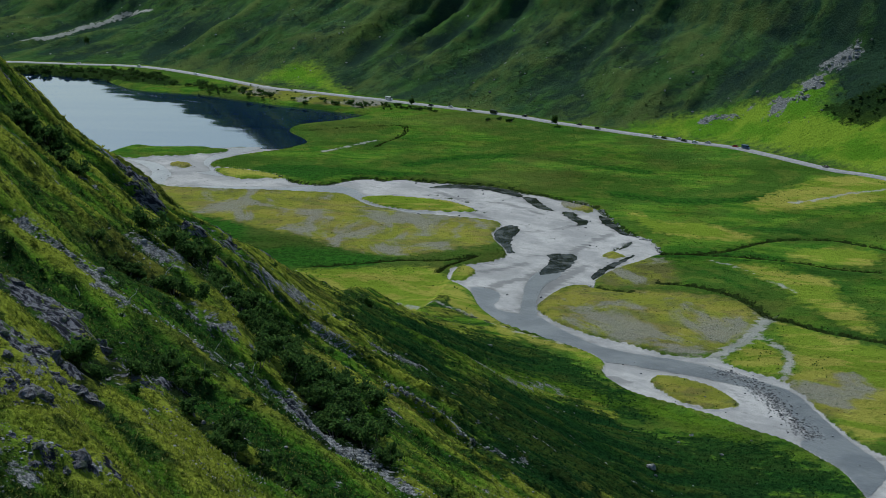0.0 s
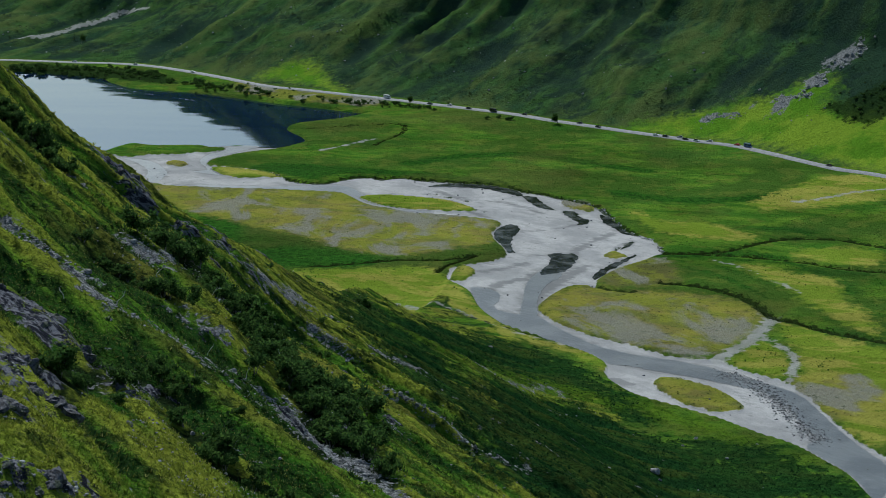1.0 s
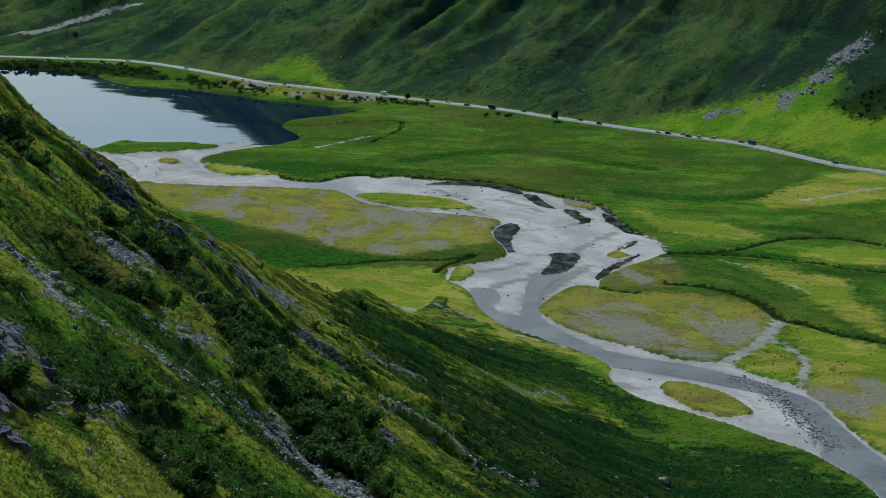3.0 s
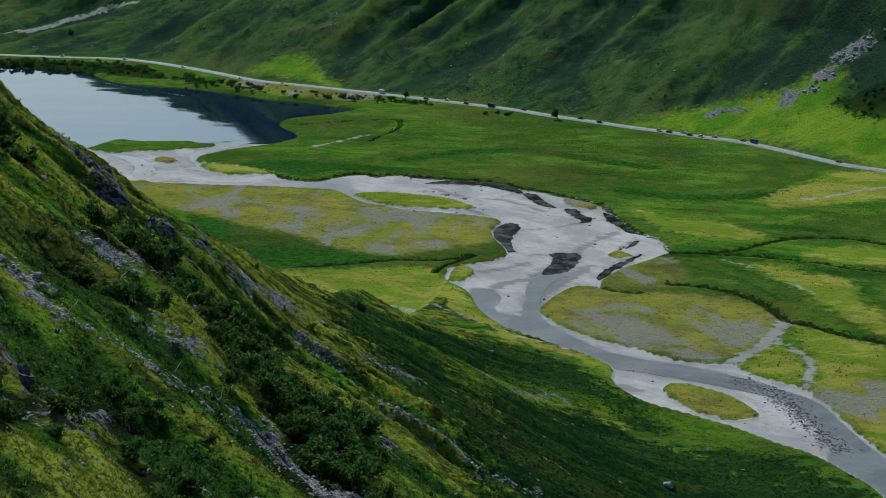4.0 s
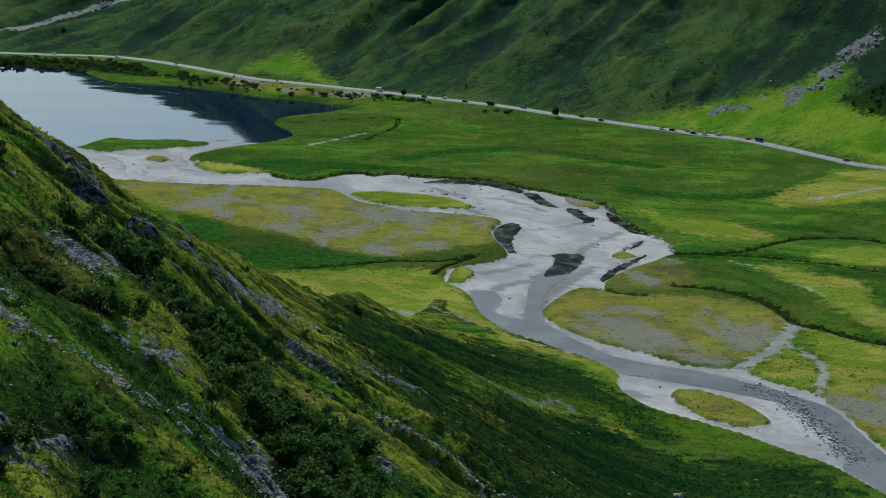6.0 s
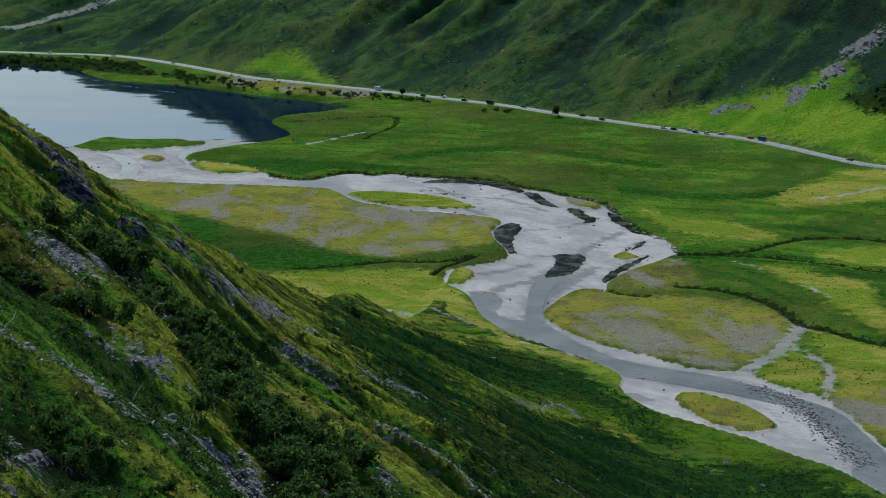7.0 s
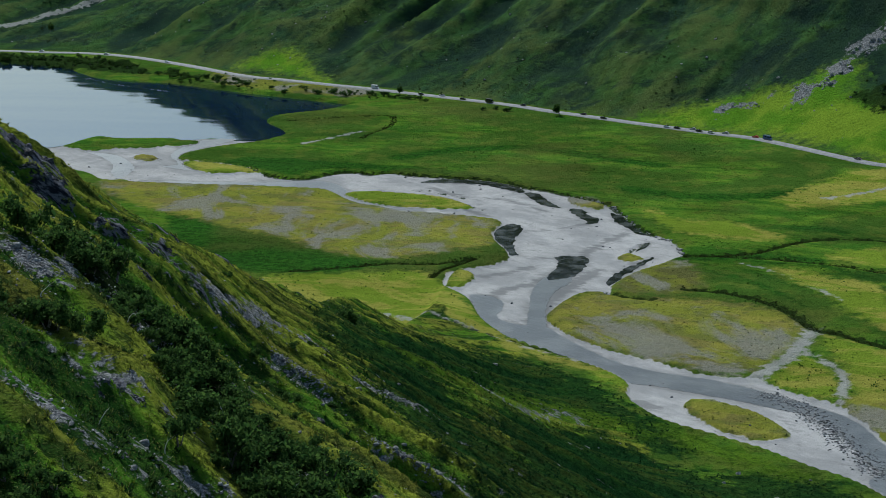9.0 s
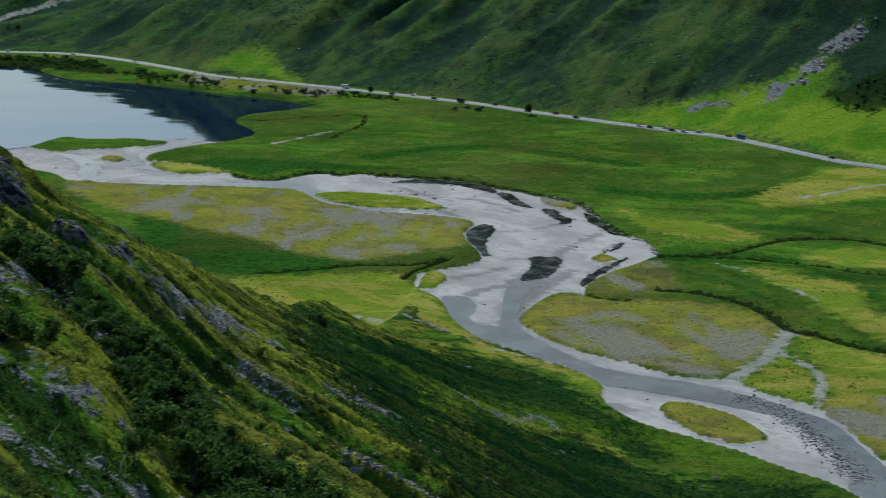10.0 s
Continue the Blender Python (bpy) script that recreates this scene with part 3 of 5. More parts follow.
STREAM_S = [
    (139.9, 483.1), (138.8, 501.0), (135.0, 512.9), (130.2, 524.0), (129.0, 535.4), (134.5, 541.4), (132.7,
    552.0), (129.5, 574.2), (125.8, 586.0), (123.1, 593.2), (113.9, 599.6), (102.6, 608.0), (88.9, 616.1), (74.9,
    625.0), (65.4, 628.6), (62.8, 635.5), (57.1, 646.1), (45.6, 659.4), (38.1, 668.5), (26.9, 678.0), (20.4,
    694.0), (14.8, 713.2)]
BRANCH = [
    (33.7, 698.5), (36.3, 725.6), (38.6, 748.2), (44.8, 767.1), (55.0, 781.6), (56.3, 761.9), (48.9, 747.9),
    (44.0, 729.8), (41.8, 712.5), (40.8, 695.1)]
POOL_A = [
    (52.3, 802.4), (59.3, 804.3), (67.2, 799.9), (64.8, 786.4), (59.6, 771.5), (52.6, 764.9), (46.0, 764.1),
    (47.9, 773.9), (52.3, 788.9)]
POOL_B = [
    (29.7, 860.9), (35.7, 865.6), (39.8, 859.4), (37.7, 845.2), (34.3, 830.4), (34.4, 813.7), (35.3, 807.2),
    (30.6, 807.4), (28.6, 820.5), (25.7, 836.3), (26.1, 850.3)]
POOL_C = [
    (71.4, 761.4), (76.9, 773.0), (88.1, 790.9), (95.8, 799.0), (93.7, 792.8), (85.5, 778.7), (77.3, 763.2),
    (71.8, 753.8)]
POOL_D = [
    (44.8, 933.5), (52.5, 930.4), (56.2, 913.7), (60.2, 902.9), (61.4, 898.9), (54.1, 903.1), (48.6, 916.7)]
POOL_E = [
    (65.8, 896.1), (73.2, 893.3), (73.9, 883.0), (79.0, 872.8), (77.9, 866.6), (72.3, 863.2), (72.3, 870.5),
    (67.9, 883.2)]
POOL_F = [
    (-10.7, 961.5), (2.3, 968.5), (15.3, 966.5), (28.2, 961.6), (37.6, 952.4), (45.1, 940.6), (43.2, 933.5),
    (34.1, 943.8), (21.6, 954.4), (5.5, 959.4)]
POOL_G = [
    (86.2, 886.4), (91.2, 876.1), (94.0, 860.0), (96.5, 848.0), (99.0, 839.8), (95.1, 843.4), (90.6, 855.3),
    (86.1, 870.1)]
POOL_H = [
    (89.8, 812.0), (94.0, 820.7), (98.6, 828.4), (96.2, 819.5), (91.7, 812.0)]
UPPER_STREAM = [
    (-155.1, 971.1), (-125.1, 967.1), (-92.2, 964.4), (-69.6, 968.1), (-56.1, 958.7), (-45.3, 933.8), (-25.6,
    907.1), (-7.1, 897.3), (-19.3, 897.7), (-38.1, 910.2), (-51.2, 927.0), (-61.8, 945.7), (-78.1, 950.7),
    (-107.8, 957.5), (-130.7, 959.8)]
WEST_STREAM = [
    (-214.3, 1058.3), (-204.1, 1050.9), (-188.1, 1039.9), (-174.4, 1009.4), (-174.0, 990.2), (-177.6, 978.0),
    (-184.6, 993.8), (-187.2, 1014.7), (-198.0, 1036.8)]
MOUTH_STREAM = [
    (-143.3, 1088.2), (-125.0, 1087.5), (-137.4, 1069.6), (-149.5, 1052.3), (-152.9, 1038.5), (-148.2, 1021.5),
    (-129.6, 1004.5), (-114.0, 984.9), (-135.2, 995.1), (-157.3, 1008.7), (-149.7, 1014.9), (-157.5, 1038.7),
    (-155.8, 1059.6)]
LAKE_NORTH = [
    (-674.8, 1474.9), (-521.0, 1453.9), (-369.0, 1423.9), (-327.4, 1406.4), (-291.3, 1389.6), (-274.6, 1362.5),
    (-253.5, 1333.5), (-229.3, 1321.4), (-196.4, 1306.4), (-163.0, 1281.5), (-130.7, 1257.4), (-99.8, 1236.6),
    (-74.1, 1218.9), (-59.4, 1209.0)]
LAKE_SOUTH = [
    (-59.1, 1202.1), (-76.1, 1185.0), (-95.3, 1177.1), (-108.2, 1166.8), (-110.2, 1145.9), (-98.4, 1119.1),
    (-95.3, 1103.4), (-103.4, 1090.4), (-113.6, 1083.3), (-128.6, 1086.7), (-139.9, 1090.0), (-157.8, 1087.0),
    (-165.6, 1091.0), (-195.1, 1092.2), (-211.3, 1100.4), (-220.3, 1089.5), (-228.0, 1073.2), (-250.2, 1059.7),
    (-274.6, 1043.2), (-352.3, 1012.7), (-481.1, 1034.0)]
ROAD = [
    (-512.1, 1486.0), (-441.2, 1478.8), (-379.9, 1468.8), (-323.0, 1452.5), (-267.2, 1436.6), (-207.8, 1387.0),
    (-145.6, 1320.7), (-103.9, 1291.8), (-38.2, 1247.9), (39.0, 1192.3), (80.1, 1153.1), (132.7, 1107.7), (169.0,
    1077.3), (197.0, 1052.3), (236.5, 992.8), (257.6, 973.0), (284.2, 937.5), (309.6, 899.0)]
THICKET_A = [(-50.8, 274.1), (-45.8, 271.0), (-39.9, 267.4), (-34.8, 261.8), (-28.8, 247.4), (-22.2, 230.7), (-18.6, 219.0), (-15.4, 205.4), (-12.5, 187.4)]
THICKET_B = [(-89, 295), (-83, 296), (-75, 284)]
THICKET_C = [(-39.8, 129.6), (-39.8, 142.5), (-40.4, 160.5), (-39.4, 173.6), (-35.5, 171.5)]
THICKET_D = [(-31.0, 154.7), (-27.6, 147.4), (-23.8, 144.1), (-19.7, 143.5), (-15.6, 142.3)]
THICKET_E = [(-56.1, 238.3), (-52.8, 235.8), (-45.7, 233.6), (-42.2, 236.0)]
SCREE_A = [(-56.1, 209.0), (-49.3, 197.8), (-44.1, 195.0), (-41.2, 199.8), (-36.0, 196.8), (-31.4, 197.4), (-29.0, 194.0)]
SCREE_B = [(-48.3, 259.9), (-46.3, 265.5), (-43.9, 263.8), (-40.6, 262.8)]
SCREE_C = [(-40.0, 324.1), (-37.1, 354.1), (-34.0, 372.6), (-29.8, 401.4)]
SCREE_D = [(-27.6, 209.2), (-23.9, 207.7), (-18.3, 194.0), (-15.2, 197.1), (-10.1, 192.5)]
SCREE_E = [(-54.8, 258.0), (-52.2, 255.5), (-49.3, 253.2)]
SCREE_F = [(-19.8, 194.6), (-14.3, 187.1), (-10.1, 184.4), (-4.4, 178.3)]
SCREE_G = [(-16.4, 361.4), (-10.4, 368.8), (-5.9, 369.2)]
SCREE_H = [(-65.2, 215.0), (-60.3, 211.5), (-55.6, 208.8), (-52.6, 210.4)]
SCREE_I = [(-4.8, 295.3), (0.4, 302.6), (4.4, 289.0), (11.7, 292.7), (17.1, 297.1)]
SCREE_J = [(6.5, 540.3), (21.1, 530.3), (38.3, 566.0), (43.7, 557.8)]
CRAG_A = [(-76.5, 343.9), (-71.1, 341.6), (-65.0, 327.0)]
CRAG_B = [(-54.5, 321.6), (-48.7, 325.5)]
CRAG_C = [(-44.5, 325.8), (-40.2, 321.1)]
CRAG_D = [(-38.1, 220.0), (-33.9, 222.0)]
CRAG_E = [(-9.4, 239.5), (-7.6, 235.5)]
CRAG_F = [(-56.2, 172.7), (-50.4, 165.3), (-46.1, 158.8)]
CRAG_G = [(-46.9, 127.5), (-43.5, 125.9), (-41.6, 130.4)]
CRAG_H = [(-42.1, 163.3), (-38.5, 159.2), (-37.0, 171.1)]
CRAG_I = [(-17.3, 217.8), (-14.8, 213.4)]
CRAG_J = [(-41.0, 105.2), (-37.3, 103.0)]
CRAG_K = [(-40.3, 115.4), (-37.6, 115.3)]
CRAG_L = [(-33.7, 87.6), (-31.4, 87.9), (-28.8, 91.4)]
CRAG_M = [(-22.6, 197.0), (-19.7, 195.2)]
SCREE_K = [(-28.2, 319.6), (-23.8, 318.2), (-21.4, 316.1)]
SCREE_L = [(-33.9, 241.9), (-28.5, 246.5), (-22.2, 243.4), (-17.8, 237.6)]
SCREE_M = [(-11.1, 299.0), (-6.9, 296.5), (-2.7, 293.8)]
CRAG_N = [(-42.6, 161.8), (-37.6, 150.1), (-34.8, 144.5)]
CRAG_O = [(-37.0, 89.3), (-35.0, 86.9)]
BRACKEN_A = [(-32, 499), (-5, 581), (25, 640), (51, 624), (63, 595), (73, 574), (52, 567), (22, 554), (-6, 510), (-25, 492)]
BRACKEN_B = [(13, 498), (41, 547), (69, 541), (93, 523), (109, 503), (78, 476), (40, 429), (17, 430)]
BRACKEN_C = [(-24, 479), (-4, 492), (14, 440), (25, 365), (12, 297), (-1, 320), (-14, 370)]
BRACKEN_I = [(-32, 470), (-26, 524), (-5, 585), (17, 643), (38, 625), (23, 572), (2, 498), (-13, 444), (-22, 442), (-29, 450)]
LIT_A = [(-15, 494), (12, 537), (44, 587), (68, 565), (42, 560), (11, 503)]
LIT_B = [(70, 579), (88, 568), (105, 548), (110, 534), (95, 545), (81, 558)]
BRACKEN_D = [(11, 428), (41, 549), (69, 541), (94, 528), (114, 507), (121, 492), (20, 260), (6, 258)]
BRACKEN_E = [(38, 627), (55, 617), (67, 592), (77, 571), (60, 568), (39, 579)]
BRACKEN_F = [(84, 538), (103, 538), (115, 533), (126, 515), (138, 497), (140, 482), (115, 487), (106, 505), (86, 515)]
BRACKEN_G = [(-38, 489), (-29, 504), (-16, 546), (-24, 485), (-34, 477)]
BRACKEN_H = [(59, 591), (68, 581), (78, 562), (71, 554), (60, 563)]
FAN = [(124, 1126), (157, 1127), (194, 1121), (228, 1109), (254, 1113), (261, 1094), (251, 1078), (274, 1045), (292, 1019), (279, 966), (242, 1004), (202, 1061), (164, 1093)]
FAN_SCREE = [(225.7, 1094.8), (241.1, 1100.3), (258.4, 1114.6), (272.8, 1122.9), (284.9, 1128.1)]
FAN_SCREE_B = [(174, 1114), (203, 1109), (227, 1104)]
GLEAM = [(-153, 1350), (-134, 1338), (-106, 1314), (-78, 1282), (-98, 1329), (-113, 1361), (-132, 1363)]
EMBANKMENT = [(-167, 1335), (-136, 1313), (-95, 1283), (-51, 1249), (-58, 1229), (-92, 1245), (-127, 1267), (-156, 1292)]
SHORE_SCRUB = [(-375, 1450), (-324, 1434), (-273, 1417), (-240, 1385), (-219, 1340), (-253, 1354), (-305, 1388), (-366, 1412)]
STONE_SPIT = [(-264, 1333), (-240, 1306), (-205, 1279), (-191, 1268)]
HILL_TRACK = [(-402, 1562), (-380, 1575), (-359, 1600), (-338, 1626), (-314, 1647), (-290, 1625)]
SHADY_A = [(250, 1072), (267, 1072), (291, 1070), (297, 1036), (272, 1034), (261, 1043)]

# ---- terrain ----
TABLE = np.random.RandomState(7).randint(0, 8, (256, 256))
GRAD = np.array([(np.cos(a), np.sin(a)) for a in np.arange(8) * np.pi / 4])


def ripple(x, y, seed=0):
    """Gradient noise from -1 to 1, for arrays."""
    x, y = x + 37.3 * seed, y - 91.7 * seed
    i, j = np.floor(x).astype(int), np.floor(y).astype(int)
    u, v = x - i, y - j
    fu, fv = u * u * u * (u * (6 * u - 15) + 10), v * v * v * (v * (6 * v - 15) + 10)

    def corner(a, b):
        g = GRAD[TABLE[(i + a) & 255, (j + b) & 255]]
        return g[..., 0] * (u - a) + g[..., 1] * (v - b)

    lower = corner(0, 0) * (1 - fu) + corner(1, 0) * fu
    upper = corner(0, 1) * (1 - fu) + corner(1, 1) * fu
    return 1.5 * (lower * (1 - fv) + upper * fv)


def layers(x, y, count, seed=0, rough=0.5):
    total, size = 0, 1.0
    for k in range(count):
        total = total + size * ripple(x * 2**k, y * 2**k, seed + k)
        size *= rough
    return total


def step(v, lo, hi):
    """0 at lo, 1 at hi, smooth between."""
    t = np.clip((v - lo) / (hi - lo), 0, 1)
    return t * t * (3 - 2 * t)


def rounded(points, closed=True, between=6):
    """A smooth line through the points of the plan."""
    p = np.array(points, float)
    n = len(p)
    at = (lambda k: p[k % n]) if closed else (lambda k: p[min(max(k, 0), n - 1)])
    out = []
    for k in range(n if closed else n - 1):
        a, b, c, d = at(k - 1), at(k), at(k + 1), at(k + 2)
        for t in np.arange(between) / between:
            out.append(0.5 * (2 * b + (c - a) * t + (2 * a - 5 * b + 4 * c - d) * t**2 + (3 * b - a - 3 * c + d) * t**3))
    if not closed:
        out.append(p[-1])
    return np.array(out)


def away(x, y, line, closed, reach):
    """Distance to a line, up to reach; inside a closed one it counts as positive, outside as negative."""
    found = np.full(x.shape, float(reach))
    near = (x > line[:, 0].min() - reach) & (x < line[:, 0].max() + reach) & (y > line[:, 1].min() - reach) & (y < line[:, 1].max() + reach)
    px, py = x[near], y[near]
    best, inside = np.full(px.shape, float(reach) ** 2), np.zeros(px.shape, bool)
    ends = np.roll(line, -1, 0) if closed else line[1:]
    for (ax, ay), (bx, by) in zip(line, ends):
        dx, dy = bx - ax, by - ay
        t = np.clip(((px - ax) * dx + (py - ay) * dy) / max(dx * dx + dy * dy, 1e-9), 0, 1)
        best = np.minimum(best, (px - ax - t * dx) ** 2 + (py - ay - t * dy) ** 2)
        if closed and ay != by:
            inside ^= ((ay > py) != (by > py)) & (px < ax + (py - ay) / (by - ay) * dx)
    far = np.sqrt(best)
    found[near] = np.where(inside, far, -far) if closed else far
    if closed:
        found[~near] = -reach
    return found


def zone(x, y, outlines, reach=25):
    out = np.full(x.shape, -float(reach))
    for points in outlines:
        out = np.maximum(out, away(x, y, rounded(points), True, reach))
    return out


def lines(x, y, wanted, reach=25):
    """Positive within half the width of any of the lines."""
    out = np.full(x.shape, -float(reach))
    for points, width in wanted:
        out = np.maximum(out, width / 2 - away(x, y, rounded(points, False), False, reach))
    return out


ROAD_X, ROAD_Y = np.array(ROAD).T
RIDGE_X = np.array([-900, -300, -139, -88, -60, -45, -33, -25, -5, 25, 60])
RIDGE_Y = np.array([900, 560, 440, 395, 425, 475, 545, 585, 690, 1000, 2000])


def past_road(x, y):
    """Metres up the far side from the road, square to it."""
    line = np.interp(x, ROAD_X, ROAD_Y)
    return np.where(x < ROAD_X[0], y - ROAD_Y[0], (y - line) * 0.80)


def ribs(down, across):
    """The height of the ribs that run down the near spur."""
    bend = across + 5 * ripple(across / 40, down / 60, 6)
    return 4.4 * (0.33 - np.abs(ripple(bend / 15, down / 150, 2))) + 2.4 * (0.3 - np.abs(ripple(bend / 6, down / 55, 3)))


def round_spur(x, y):
    """How far down from the near spur's crown, and how far round it."""
    u, v = x - SPUR[0], y - SPUR[1]
    return np.hypot(u, v), SPUR_ROUND * np.arctan2(v, u)


def near_side(x, y):
    """The slope on which the walk begins: its height and how far down and across it lies."""
    down, across = round_spur(x, y)
    z = 174 - 0.61 * x - 0.25 * y
    z = z + 3.0 * ripple(across / 34, down / 190, 1) + (1 - 0.3 * step(y, 390, 460)) * (ribs(down, across) + 0.5 * ripple(across / 3, down / 14, 4))
    z = z + 0.9 * layers(x / 18, y / 18, 5, 5, 0.55)
    swell = 7 * step(-x, 28, 48) + 5 * step(-x, 58, 90) + 6 * step(-x, 84, 106)
    z = z + swell * np.exp(-(((y - 325) / 72) ** 2)) - 5 * (1 - step(-x, 40, 60)) * np.exp(-(((y - 435) / 75) ** 2))
    z = z - 4.5 * np.exp(-(((x + 14) / 18) ** 2) - ((y - 632) / 45) ** 2) - 2 * np.exp(-(((x + 62) / 6) ** 2) - ((y - 364) / 25) ** 2)
    z = z + 3 * step(-x, 91, 104) * np.exp(-(((y - 360) / 60) ** 2))
    d = np.maximum(y - np.interp(x, RIDGE_X, RIDGE_Y), 0)
    z = z - 0.75 * (d - 25 * (1 - np.exp(-d / 25)))
    over = np.maximum(z - 420, 0)
    return z - over + 60 * (1 - np.exp(-over / 60)), down, across


def far_side(x, y):
    d = past_road(x, y)
    up = np.maximum(d - 4, 0)
    lean = 0.10 + 0.28 * step(x, -430, -120) + 0.06 * step(x, -100, 150)
    z = lean * (up - 14 * (1 - np.exp(-up / 14))) + (0.50 + 0.10 * step(x, -120, 80)) * np.maximum(up - 150, 0)
    top = 80 + 70 * step(x, -425, -365) + 100 * step(x, -380, -170) + 420 * step(x, -130, 220)
    z = top * (1 - np.exp(-z / top))
    lane, climb = 0.78 * x - 0.62 * y, 0.62 * x + 0.78 * y
    fold = step(up, 5, 90) * (1 - 0.75 * step(x, 150, 210)) * (0.75 + 0.6 * ripple(x / 130, y / 130, 15))
    return z + fold * (13 * ripple(lane / 75, climb / 240, 11) + 15 * (0.3 - np.abs(ripple(lane / 38, climb / 130, 12))) + 2.6 * (0.3 - np.abs(ripple(lane / 13, climb / 45, 13)))) + step(up, 2, 40) * 1.1 * layers(x / 26, y / 26, 4, 14, 0.55), d


def floor_level(x, y):
    """The flat of the valley, without the river's bed."""
    d = past_road(x, y)
    return 1.1 + 1.9 * step(d, -110, 0) + 0.25 * layers(x / 60, y / 60, 4, 21, 0.5)


def height(x, y):
    near, _, _ = near_side(x, y)
    far, d = far_side(x, y)
    flat = floor_level(x, y) + far
    soft = 22.0
    blend = np.clip(0.5 + 0.5 * (near - flat) / soft, 0, 1)
    return flat + (near - flat) * blend + soft * blend * (1 - blend)


# ---- end of terrain ----
GRAVEL = NORTH_BANK + EAST_BANK + LOWER_BANK + WEST_BANK
ISLES = [REED_ISLE, SMALL_ISLE, MOUTH_ISLE, LONG_ISLE, BEND_ISLE, ROUND_ISLE, LOWER_ISLE, BANK_ISLE]
LAKE_SHORE = LAKE_NORTH + LAKE_SOUTH
RIVER = STREAM_N + STREAM_S
POOLS = [POOL_A, POOL_B, POOL_C, POOL_D, POOL_E, POOL_F, POOL_G, POOL_H]


def link(name, verts, faces, material, smooth=True):
    """One mesh object from arrays of corners and of faces with as many corners each."""
    verts, faces = np.asarray(verts, np.float32), np.asarray(faces, np.int32)
    me = bpy.data.meshes.new(name)
    me.vertices.add(len(verts))
    me.vertices.foreach_set("co", verts.ravel())
    me.loops.add(faces.size)
    me.loops.foreach_set("vertex_index", faces.ravel())
    me.polygons.add(len(faces))
    me.polygons.foreach_set("loop_start", np.arange(0, faces.size, faces.shape[1], dtype=np.int32))
    me.update(calc_edges=True)
    me.polygons.foreach_set("use_smooth", np.full(len(faces), smooth))
    me.materials.append(material)
    return new(name, me)


CRAGS = [(CRAG_A, 9), (CRAG_B, 5), (CRAG_C, 5), (CRAG_D, 1.2), (CRAG_E, 3), (CRAG_F, 9), (CRAG_G, 8), (CRAG_H, 4), (CRAG_I, 3), (CRAG_J, 4), (CRAG_K, 6), (CRAG_L, 2.5), (CRAG_M, 2.5), (CRAG_N, 1.6), (CRAG_O, 2)]
SCREES = [(SCREE_A, 1.6), (SCREE_B, 4), (SCREE_C, 4), (SCREE_D, 5.5), (SCREE_E, 2), (SCREE_F, 4.5), (SCREE_G, 1.5), (SCREE_H, 3), (SCREE_I, 1.6), (SCREE_K, 2), (SCREE_L, 1.2), (SCREE_M, 1.5), (SCREE_J, 2)]
THICKETS = [(THICKET_A, 13), (THICKET_B, 8), (THICKET_C, 5), (THICKET_D, 5), (THICKET_E, 4)]


